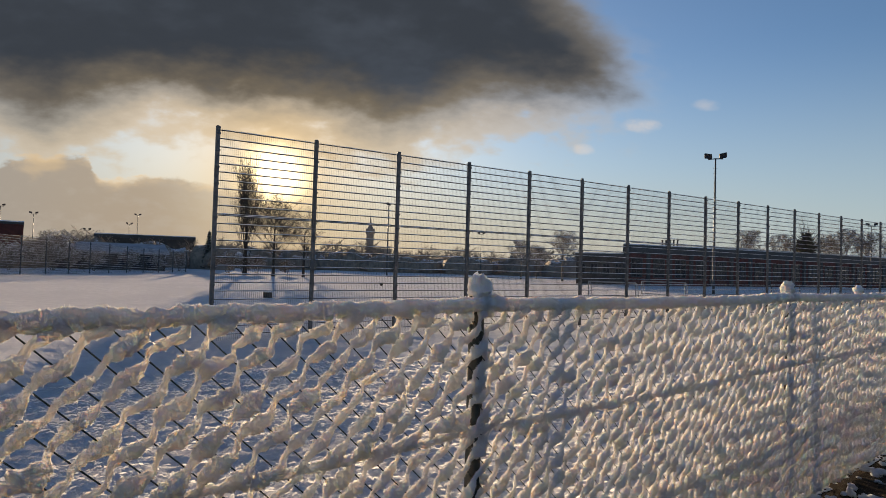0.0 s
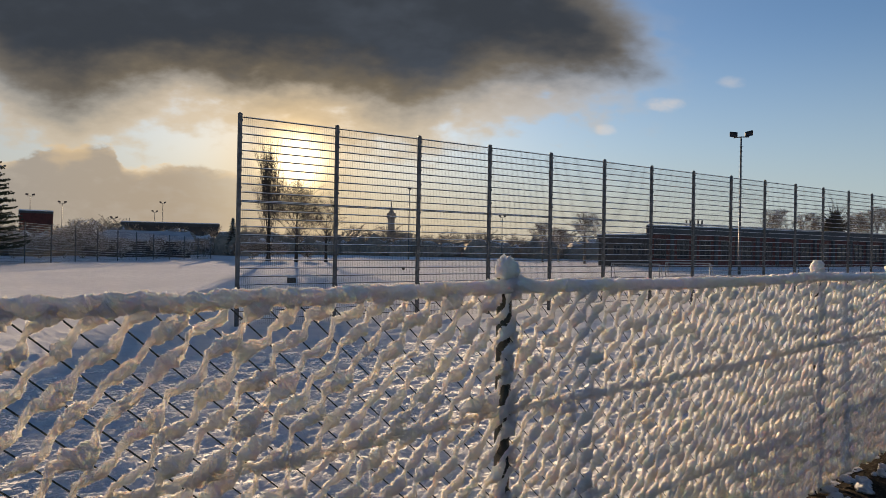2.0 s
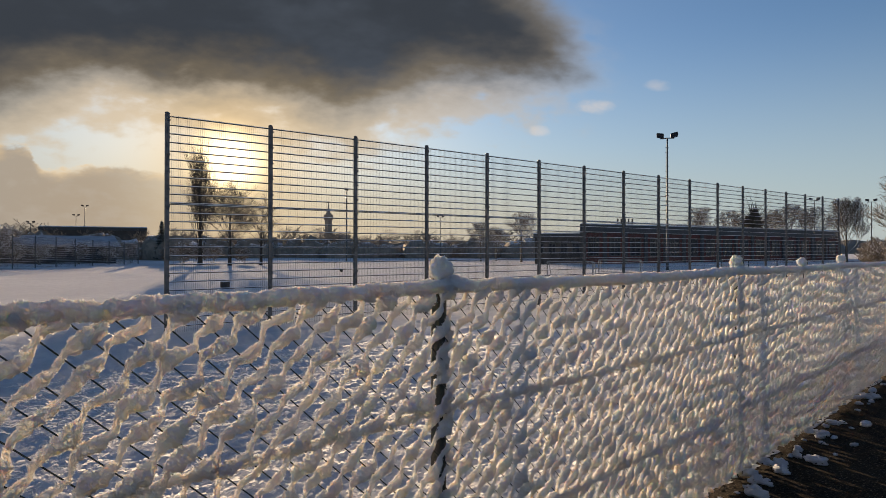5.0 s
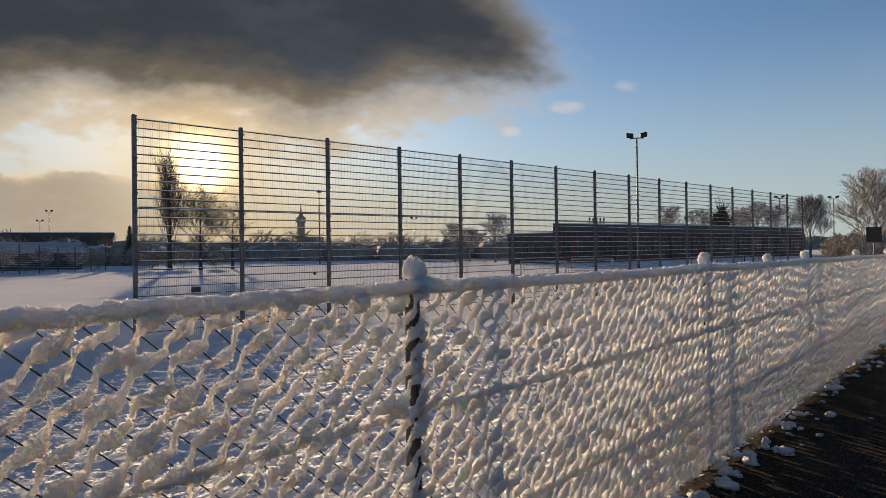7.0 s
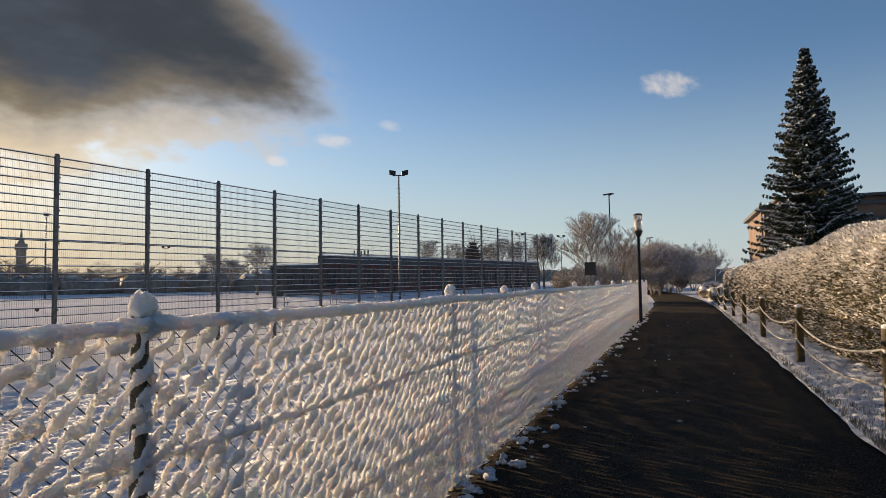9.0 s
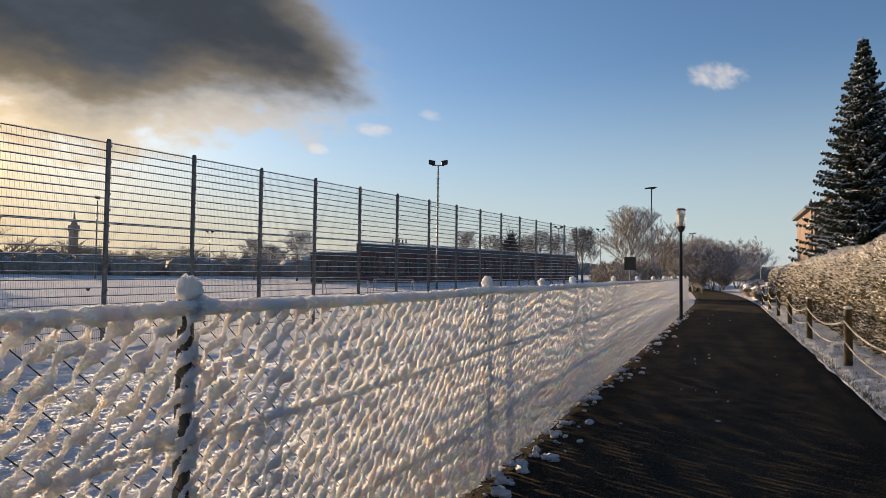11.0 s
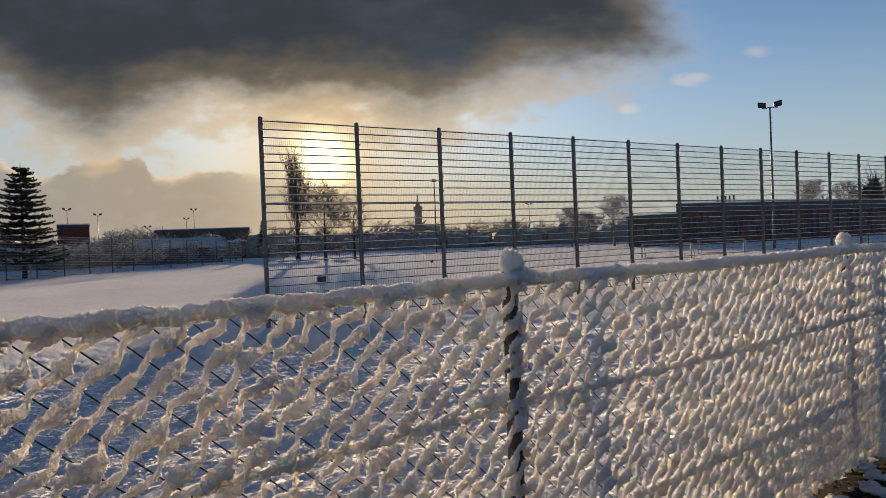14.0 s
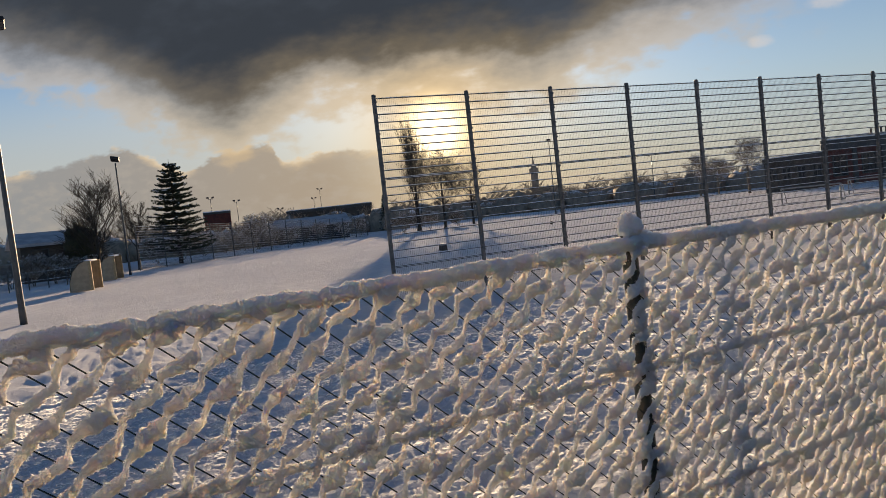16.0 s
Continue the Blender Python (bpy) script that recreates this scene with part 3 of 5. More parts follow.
# ---- more materials ----
BARK = material("dark_bark", (0.055, 0.042, 0.032), 0.9, second=(0.03, 0.024, 0.02), scale=20, bump=0.6, bump_scale=30)
FROST_BARK = material("frosted_twigs", (0.20, 0.165, 0.13), 0.85, second=(0.11, 0.085, 0.065), scale=12, snow=0.75)
PALE_FROST = material("rime_twigs", (0.32, 0.275, 0.23), 0.85, second=(0.19, 0.16, 0.13), scale=9, snow=0.72)
NEEDLE = material("conifer_needles", (0.030, 0.040, 0.027), 0.8, second=(0.05, 0.055, 0.034), scale=3)
# scrub colour is paled for frost and for the glare haze before it
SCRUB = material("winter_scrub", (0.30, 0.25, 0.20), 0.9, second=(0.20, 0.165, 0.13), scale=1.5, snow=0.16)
# woods and tower stone carry distance haze as a lighter base colour
WOODS = material("far_winter_woods", (0.26, 0.22, 0.18), 0.95, second=(0.18, 0.155, 0.13), scale=0.12)
FAR_STONE = material("far_hazy_stone", (0.30, 0.25, 0.20), 0.95, second=(0.24, 0.20, 0.165), scale=0.3)
BRICK_DARK = material("dark_red_brick", (0.13, 0.036, 0.028), 0.85, second=(0.085, 0.026, 0.022), scale=2.5, bump=0.3, bump_scale=15)
FASCIA = material("grey_fascia", (0.06, 0.063, 0.067), 0.6, second=(0.045, 0.048, 0.052), scale=0.6)
GLASS_DARK = material("dark_window_glass", (0.02, 0.022, 0.026), 0.12, second=(0.03, 0.03, 0.035), scale=0.4, spec=0.3)
# roof snow toned down: shade on slopes turned from the sun, as colour
SHADED_SNOW = material("shaded_roof_snow", (0.46, 0.47, 0.50), 0.8, second=(0.34, 0.35, 0.38), scale=1.2, bump=0.3, bump_scale=8, spec=0.05)
# plaster base is darkened, painting in the shade over the house walls
PLASTER = material("weathered_shaded_plaster", (0.19, 0.13, 0.10), 0.85, second=(0.16, 0.11, 0.085), scale=2, big=0.4)
GREY_WALL = material("dim_grey_wall", (0.085, 0.072, 0.062), 0.85, second=(0.06, 0.052, 0.047), scale=1.2, big=0.3)
TIMBER = material("weathered_timber", (0.40, 0.29, 0.16), 0.8, second=(0.29, 0.21, 0.12), scale=14, bump=0.3, bump_scale=25)
POST_WOOD = material("dark_stained_post", (0.075, 0.055, 0.03), 0.8, second=(0.13, 0.095, 0.04), scale=9, bump=0.5, bump_scale=40)
LITTER = material("wet_leaf_litter", (0.030, 0.022, 0.014), 0.9, second=(0.05, 0.036, 0.02), scale=30, spec=0.1)
ROPE = material("frosted_rope", (0.62, 0.58, 0.52), 0.85, second=(0.45, 0.42, 0.36), scale=40)
LAMP_DARK = material("dark_lamp_paint", (0.022, 0.022, 0.022), 0.45, 0.3, second=(0.035, 0.03, 0.028), scale=12)
MAST = material("grey_mast", (0.085, 0.09, 0.095), 0.5, 0.2, second=(0.06, 0.065, 0.07), scale=4)
# leaf colour is darkened to stand for shade over the lower hedge
HEDGE_LEAF = material("hedge_leaf", (0.10, 0.075, 0.04), 0.8, second=(0.055, 0.05, 0.02), scale=5, big=0.7, dirt=(0.17, 0.12, 0.03))
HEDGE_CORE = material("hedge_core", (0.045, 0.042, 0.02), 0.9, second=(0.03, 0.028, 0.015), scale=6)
HEDGE_FROST = material("frosted_hedge_twig", (0.84, 0.82, 0.80), 0.85, second=(0.60, 0.54, 0.48), scale=14)
GRASS = material("frosted_grass", (0.13, 0.115, 0.075), 0.9, second=(0.52, 0.51, 0.50), scale=7, snow=0.22, bump=0.8, bump_scale=50)
WHITE_PIPE = material("pale_goal_frame", (0.30, 0.31, 0.32), 0.5, second=(0.22, 0.23, 0.24), scale=5)
PLEX = material("scratched_acrylic", (0.36, 0.28, 0.19), 0.35, second=(0.27, 0.21, 0.145), scale=4)


def clear_glass():
    m = bpy.data.materials.new("lamp_glass")
    m.use_nodes = True
    b = m.node_tree.nodes["Principled BSDF"]
    b.inputs["Base Color"].default_value = (0.95, 0.95, 0.93, 1)
    b.inputs["Transmission Weight"].default_value = 0.85
    b.inputs["Roughness"].default_value = 0.25
    b.inputs["IOR"].default_value = 1.2
    return m


LAMP_GLASS = clear_glass()


def polar(az, dist, z=None):
    """A place by its bearing left of +y and its distance from where the camera stands."""
    x, y = 1.43 - math.sin(radians(az)) * dist, -1.43 + math.cos(radians(az)) * dist
    return (x, y, ground_z(x, y) if z is None else z)


# ---- trees and shrubs ----
def grow(s, rnd, p, d, length, r, level, spread, rise, kids, twig):
    """One limb and all that springs from it."""
    mid = p + d * length * 0.5 + Vector((rnd.uniform(-1, 1), rnd.uniform(-1, 1), rnd.uniform(-0.5, 0.8))) * length * 0.06
    end = p + d * length + Vector((rnd.uniform(-1, 1), rnd.uniform(-1, 1), rnd.uniform(-0.3, 1))) * length * 0.08
    s.tube([p, mid, end], [r, r * 0.75, max(twig, r * 0.45)], 6 if r > 0.06 else (4 if r > 0.02 else 3), False)
    if level == 0:
        return
    for _ in range(kids[-level]):
        f = rnd.uniform(0.3, 1.0)
        q = p.lerp(mid, f * 2) if f < 0.5 else mid.lerp(end, f * 2 - 1)
        a = rnd.uniform(0, 2 * math.pi)
        out = Vector((math.cos(a), math.sin(a), rnd.uniform(-0.2, 0.5)))
        nd = (d * (1 - spread) + out * spread + Vector((0, 0, rise))).normalized()
        grow(s, rnd, q, nd, length * rnd.uniform(0.42, 0.68), max(twig, r * 0.5), level - 1, spread, rise, kids, twig)


def bare_tree(name, label, at, height, seed, mat=None, spread=0.55, rise=0.12, kids=(7, 6, 5, 4), trunk=0.3, stems=1, twig=0.012, group="", limb=0.28, dome=0.0):
    t = thing(name, label, "tree", at, group)
    rnd = random.Random(seed)
    tr, cr = Shape(), Shape()
    for k in range(stems):
        a = 2 * math.pi * k / max(1, stems) + rnd.random()
        lean = Vector((math.cos(a), math.sin(a), 0)) * (0.0 if stems == 1 else rnd.uniform(0.15, 0.6))
        d = (Vector((0, 0, 1)) + lean).normalized()
        base = Vector((lean.x * 0.2, lean.y * 0.2, -0.1))
        r0 = height * 0.022 / math.sqrt(stems)
        top = base + d * height * (0.62 if stems == 1 else 0.5)
        fork = base + d * height * trunk
        tr.tube([base, base + d * height * 0.03, fork, fork.lerp(top, 0.5), top], [r0 * 1.35, r0, r0 * 0.8, r0 * 0.55, r0 * 0.25], 8)
        for i in range(kids[0] if stems == 1 else 4):
            f = i / max(1, (kids[0] if stems == 1 else 4) - 1)
            q = fork.lerp(top, f)
            a = i * 2.4 + rnd.uniform(-0.5, 0.5)
            nd = (d * (1 - spread * (1 - 0.5 * f)) + Vector((math.cos(a), math.sin(a), 0.1)) * spread + Vector((0, 0, rise))).normalized()
            grow(cr, rnd, q, nd, height * (0.36 - 0.10 * f), r0 * limb, 3, spread, rise, kids, twig)
    if dome:
        c = Vector((0, 0, height * 0.52))
        for i, p in enumerate(cr.v):
            o = Vector(p) - c
            q = math.sqrt((o.x ** 2 + o.y ** 2) / (dome * height) ** 2 + (o.z / (height * 0.48)) ** 2)
            if q > 0.88:
                cr.v[i] = tuple(c + o * (0.88 + 0.12 * (1 - math.exp(-(q - 0.88) * 3))) / q)
    part("trunk", tr, mat or BARK, t, "", True)
    part("crown", cr, mat or BARK, t, "leafless crown of fine twigs")
    return t


def conifer(name, label, at, height, radius, seed, skirt=0.06, tier=0.30, taper=0.85, spray=0.30, snowy=0.5, droop=0.35):
    """A needle tree: whorls of drooping boughs, each a rib with hanging sprays and snow lying along its top."""
    t = thing(name, label, "tree", at)
    rnd = random.Random(seed)
    part("trunk", Shape().tube([(0, 0, -0.1), (0, 0, height * 0.5), (0, 0, height * 0.98)], [height * 0.02, height * 0.012, 0.015], 8), BARK, t, "", True)
    s, snow = Shape(), Shape()
    s.tube([(0, 0, height * 0.93), (0, 0, height)], [0.05, 0.012], 5)
    z = height * skirt
    while z < height - 0.08:
        f = (z - height * skirt) / (height * (1 - skirt))
        R = radius * (1 - f) ** taper + 0.06
        boughs = int(6 + 9 * (1 - f) ** 0.5)
        a0 = rnd.uniform(0, 6.28)
        for k in range(boughs):
            a = a0 + 2 * math.pi * (k + rnd.uniform(-0.3, 0.3)) / boughs
            L = R * rnd.uniform(0.72, 1.12)
            zb = z + rnd.uniform(-0.12, 0.12)
            dr, lift = droop * rnd.uniform(0.6, 1.3), rnd.uniform(0.25, 0.5)
            ca, sa = math.cos(a), math.sin(a)
            n = max(3, int(L / (spray * 0.36)))
            white = rnd.random() < snowy * 1.3
            for j in range(n + 1):
                g = j / n
                r = L * g
                p = Vector((ca * r, sa * r, zb + 0.25 * r - dr * r * 1.6 * (1 - 0.55 * g) - 0.10 * r * g + lift * dr * r * g))
                l = spray * (1.15 - 0.75 * g) * min(1.0, 0.4 + L)
                for side in (-1, 1, 0):
                    turn = side * rnd.uniform(0.6, 1.1)
                    d = Vector((math.cos(a + turn), math.sin(a + turn), rnd.uniform(-0.55, 0.05))).normalized()
                    e = p + d * l * rnd.uniform(0.7, 1.25)
                    w = Vector((-d.y, d.x, rnd.uniform(-0.4, 0.4))) * spray * rnd.uniform(0.13, 0.22)
                    mid = p.lerp(e, 0.55)
                    s.quad(p, mid + w, e, mid - w)
                    hang = Vector((rnd.uniform(-0.3, 0.3), rnd.uniform(-0.3, 0.3), -1)) * spray * rnd.uniform(0.2, 0.45)
                    s.quad(p, mid + hang, e, mid)
                    if white and rnd.random() < snowy:
                        up = Vector((0, 0, 0.02))
                        snow.quad(p + up, mid + w * 0.8 + up, p.lerp(e, 0.95) + up, mid - w * 0.8 + up * 1.5)
                        snow.quad(p, mid + w * 0.3, e, mid + Vector((0, 0, spray * rnd.uniform(0.15, 0.32))))
        z += tier * (0.55 + 0.45 * (1 - f)) * rnd.uniform(0.9, 1.1)
    crown = part("crown", s, NEEDLE, t, "tiers of dark drooping boughs")
    tagged(part("bough_snow", snow, ROOF_SNOW, crown, "snow lying along the boughs"), kind="stuff")
    return t


def shrub(name, label, at, size, seed, mat, blades=500, category="shrub", snow=False, group=""):
    """A dense rounded bush: a lumpy core, and twigs that break its outline."""
    t = thing(name, label, category, at, group)
    rnd = random.Random(seed)
    sx, sy, sz = size
    core = Shape().lump((0, 0, sz * 0.42), (sx * 0.42, sy * 0.42, sz * 0.46), seed, 0.5, 4, 10, 14)
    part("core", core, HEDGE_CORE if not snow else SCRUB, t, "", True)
    s = Shape()
    for _ in range(blades):
        d = Vector((rnd.gauss(0, 1), rnd.gauss(0, 1), rnd.gauss(0.25, 0.8))).normalized()
        p = Vector((d.x * sx * 0.40, d.y * sy * 0.40, sz * 0.42 + d.z * sz * 0.42))
        e = p + Vector((d.x + rnd.uniform(-0.6, 0.6), d.y + rnd.uniform(-0.6, 0.6), abs(d.z) + rnd.uniform(-0.2, 0.7))) * sz * rnd.uniform(0.08, 0.24)
        s.tube([p, e], [0.014 * max(1.0, sz / 2), 0.006], 3, False)
    part("twig_mass", s, mat, t, "brittle winter twigs")
    return t


bare_tree("poplar", "tall slender leafless poplar against the sun", polar(66.0, 72), 12.3, 5, BARK, 0.26, 0.34, (26, 7, 5, 3), 0.05, twig=0.006, limb=0.13)
bare_tree("bare_tree", "spreading leafless tree beside the poplar", polar(63.6, 70), 9.2, 8, BARK, 0.62, 0.22, (14, 8, 7, 5), 0.18, twig=0.006, limb=0.2)
bare_tree("bare_tree", "smaller leafless tree at the field's edge", polar(61.0, 71), 7.8, 9, BARK, 0.6, 0.2, (9, 7, 5, 4), 0.2, twig=0.006, limb=0.2)
for az, dist, h, sd in ((37.6, 84, 7.2, 12), (41.3, 88, 6.0, 13), (39.9, 92, 5.4, 17)):
    bare_tree("bare_tree", "frosted leafless tree beyond the field", polar(az, dist), h, sd, FROST_BARK, 0.55, 0.15, (10, 7, 6, 5), 0.25, twig=0.010, dome=0.46, group="trees beyond the field")
for az, dist, h, sd in ((22.4, 118, 9.6, 21), (20.0, 120, 8.8, 22), (15.6, 122, 9.8, 23), (16.9, 125, 9.2, 24), (14.2, 118, 9.0, 25)):
    bare_tree("bare_tree", "frosted leafless tree behind the flat-roofed building", polar(az, dist), h, sd, FROST_BARK, 0.5, 0.2, (9, 7, 6, 5), 0.25, twig=0.013, dome=0.42, group="trees behind the building")
shrub("evergreen_tree", "dark rounded evergreen crown above the roof", polar(18.3, 118), (3.2, 3.2, 9.4), 26, BARK, 300, "tree")
bare_tree("bare_tree", "broad frosted tree past the end of the tall fence", polar(11.9, 75), 7.3, 27, FROST_BARK, 0.5, 0.26, (14, 8, 7, 5), 0.16, twig=0.010, limb=0.18, dome=0.42)
bare_tree("bare_tree", "frosted spreading tree beside the path", polar(7.6, 38), 5.9, 28, PALE_FROST, 0.55, 0.16, (12, 8, 8, 5), 0.15, twig=0.007, dome=0.46)
bare_tree("bare_tree", "frosted tree leaning over the path's bend", polar(5.0, 52), 5.6, 29, FROST_BARK, 0.5, 0.18, (9, 6, 6, 4), 0.2, twig=0.011)
rime = [bare_tree("rime_shrub", "dense pale rime-covered shrub beside the path", polar(az, dist), h, sd, PALE_FROST, 0.6, 0.10, (8, 7, 6, 4), 0.1, stems=6, twig=0.013, dome=0.5, group="shrubs beside the path") for az, dist, h, sd in ((9.6, 41, 3.0, 31), (2.6, 58, 5.6, 34), (1.2, 63, 5.8, 35))]
brown = [bare_tree("brown_shrub", "brown frosted shrub along the far field edge", polar(az, dist), h, sd, FROST_BARK, 0.6, 0.10, (7, 6, 5, 4), 0.1, stems=6, twig=0.016, dome=0.55, group="shrubs along the field edge") for az, dist, h, sd in ((75.0, 79, 2.8, 81), (80.4, 76, 5.0, 82))]
for src, az, dist, k, turn in ((0, 6.5, 40, 0.95, 70), (0, 8.2, 37, 0.8, 150), (0, 7.2, 42, 1.0, 260), (1, 3.9, 55, 0.9, 40), (2, 3.2, 62, 1.0, 120), (1, 0.3, 70, 0.98, 200), (2, -0.7, 80, 1.0, 300), (1, 1.9, 72, 1.15, 10), (2, 4.8, 66, 1.05, 80), (1, -1.4, 90, 1.05, 140), (0, 0.6, 60, 0.9, 33), (0, 2.0, 55, 0.85, 99), (0, 3.3, 52, 0.9, 199)):
    c = copy_thing(rime[src], Matrix.Translation(polar(az, dist)) @ Matrix.Rotation(radians(turn), 4, "Z"))
    c.scale = (k, k, k)
for src, az, dist, k, turn in ((1, 77.6, 76, 0.55, 20), (2, 79.3, 77, 0.6, 140), (1, 81.6, 76, 0.6, 250), (2, 83.2, 74, 0.62, 60), (1, 84.9, 73, 0.65, 10), (2, 73.0, 80, 0.5, 100), (1, 86.6, 68, 0.6, 200), (2, 88.6, 64, 0.6, 310), (0, 71.3, 84, 0.9, 45), (1, 67.4, 74, 0.6, 15), (0, 66.2, 73, 0.9, 80), (1, 65.0, 75, 0.55, 130), (0, 62.4, 74, 0.8, 220), (0, 68.6, 76, 0.8, 190)):
    c = copy_thing(brown[min(src, 1)], Matrix.Translation(polar(az, dist)) @ Matrix.Rotation(radians(turn), 4, "Z"))
    c.scale = (k, k, k)
for az, dist, h, sd in ((-1.7, 98, 6.8, 41), (-2.5, 105, 6.0, 42)):
    bare_tree("bare_tree", "grey leafless tree far down the path", polar(az, dist), h, sd, FROST_BARK, 0.55, 0.15, (8, 6, 5, 4), 0.25, twig=0.015, group="trees far down the path")
conifer("spruce", "tall spruce with snow along its drooping boughs", (6.5, 28.2, 0), 11.1, 2.85, 51, 0.05, 0.30, 1.0, 0.34, 0.66)
conifer("fir_tree", "dark dense fir dusted with snow", polar(86.8, 58), 8.9, 2.7, 52, 0.16, 0.62, 0.62, 0.42, 0.30, 0.22)
conifer("cypress", "small dark pointed conifer beyond the field", polar(69.0, 96), 5.6, 1.0, 53)
bare_tree("bare_tree", "round leafless tree behind the dugouts", polar(92.8, 48), 7.0, 54, BARK, 0.5, 0.22, (12, 7, 6, 4), 0.14, twig=0.007)
shrub("evergreen_bush", "dark evergreen bush by the clubhouse", polar(93.9, 52), (2.6, 2.6, 4.4), 55, BARK, 400)
bare_tree("bare_tree", "small leafless tree by the field lamp", polar(90.0, 56), 5.6, 56, BARK, 0.5, 0.2, (8, 6, 5, 4), 0.2, twig=0.012)
for k, (az, dist, h) in enumerate(((96.0, 50, 2.4), (97.4, 50, 2.6), (94.6, 49, 2.0), (93.4, 51, 2.2), (98.8, 50, 2.4), (100.5, 50, 2.6), (92.2, 52, 2.0))):
    bare_tree("rime_shrub", "grey rime-covered shrub behind the railing", polar(az, dist), h, 60 + k, FROST_BARK, 0.6, 0.1, (6, 5, 5, 4), 0.1, stems=5, twig=0.012, group="shrubs behind the railing")


def far_scrub():
    """Hedges, scrub and trees that close the view all round the field."""
    base = []
    for k in range(7):
        rnd = random.Random(200 + k)
        s = Shape()
        s.tube([(0, 0, 0), (0, 0, 2.6)], [0.12, 0.05], 4, False)
        for i in range(7):
            a = i * 2.4
            d = Vector((math.cos(a) * 0.5, math.sin(a) * 0.5, rnd.uniform(0.5, 1.0))).normalized()
            grow(s, rnd, Vector((0, 0, 0.5 + 0.28 * i)), d, 1.7, 0.05, 2, 0.55, 0.1, (5, 4, 4), 0.03)
        base.append(s)
    rnd = random.Random(77)
    out, core = Shape(), Shape()
    az = 34.0
    while az < 106:
        dist = 116 if az < 68 else (86 if az > 80 else 100)
        dist += rnd.uniform(-4, 5)
        x, y, z = polar(az, dist)
        b = base[rnd.randrange(7)]
        k = rnd.uniform(0.55, 1.15) * (1.0 if az < 68 else 0.9)
        i = len(out.v)
        ca, sa = math.cos(az * 7), math.sin(az * 7)
        out.v += [(x + k * (vx * ca - vy * sa), y + k * (vx * sa + vy * ca), z + k * vz * 1.0) for vx, vy, vz in b.v]
        out.f += [tuple(i + q for q in face) for face in b.f]
        core.lump((x, y, z + 0.9), (2.4, 2.4, rnd.uniform(1.4, 2.6)), az, 0.5, 5, 6, 9)
        az += rnd.uniform(0.5, 1.0)
    m = thing("far_scrub", "dark winter hedge and scrub round the far side of the field", "hedge", kind="stuff")
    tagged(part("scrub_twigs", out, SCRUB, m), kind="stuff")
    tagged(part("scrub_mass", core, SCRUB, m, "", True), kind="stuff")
    # roofs, woods and rises of the town beyond
    hills = Shape()
    for k in range(150):
        az = -8 + 120 * k / 150 + rnd.uniform(-0.4, 0.4)
        x, y, z = polar(az, rnd.uniform(200, 260), 0)
        if 30 < az < 106:
            b = base[rnd.randrange(7)]
            q = rnd.uniform(1.3, 2.4)
            i = len(hills.v)
            hills.v += [(x + q * 1.5 * vx, y + q * 1.5 * vy, z + q * vz) for vx, vy, vz in b.v]
            hills.f += [tuple(i + w for w in face) for face in b.f]
        hills.lump((x, y, 0.5), (14, 14, rnd.uniform(3.2, 5.2)), k, 0.25, 3, 6, 10)
    tagged(part("far_woods", hills, WOODS, None, "hazy line of far woods on the horizon", True), category="woods", kind="stuff")


far_scrub()


# ---- buildings ----
def wall_block(name, label, pts, z0, z1, mat, roof=0.25, over=0.3, snowy=True):
    """A flat-roofed building on a plan outline, with a snowy roof that oversails the walls."""
    h = thing(name, label, "building")
    part("wall", Shape().prism(pts, z0, z1), mat, h)
    c = Vector((sum(p[0] for p in pts) / len(pts), sum(p[1] for p in pts) / len(pts)))
    big = [tuple(c + (Vector(p) - c) * (1 + over / max(0.1, (Vector(p) - c).length))) for p in pts]
    rf = part("roof", Shape().prism(big, z1, z1 + roof), FASCIA, h)
    if snowy:
        part("snow", Shape().prism([tuple(c + (Vector(p) - c) * 0.995) for p in big], z1 + roof, z1 + roof + 0.12), ROOF_SNOW, rf, "layer of snow")
    return h


def windows_along(h, a, b, z0, z1, count, out=0.04, fill=0.72, mat=None, frame_mat=None):
    """A row of framed windows on the wall that runs from a to b (seen with the outside on its right)."""
    a, b = Vector((*a, 0)), Vector((*b, 0))
    d = (b - a).normalized()
    nrm = Vector((d.y, -d.x, 0))
    step = (b - a).length / count
    for i in range(count):
        o = a + d * (step * (i + 0.5))
        w = step * fill / 2
        m = Matrix.Translation(o) @ Matrix(((d.x, nrm.x, 0, 0), (d.y, nrm.y, 0, 0), (0, 0, 1, 0), (0, 0, 0, 1)))
        fr = Shape()
        t = 0.09
        for q in ((-w, z0, w, z0 + t), (-w, z1 - t, w, z1), (-w, z0 + t, -w + t, z1 - t), (w - t, z0 + t, w, z1 - t), (-t / 2, z0 + t, t / 2, z1 - t)):
            fr.box(q[0], -0.02, q[1], q[2], out + 0.05, q[3], 0, m)
        win = part("window", fr, frame_mat or FASCIA, h)
        part("pane", Shape().box(-w + t, -0.01, z0 + t, w - t, out, z1 - t, 0, m), mat or GLASS_DARK, win)


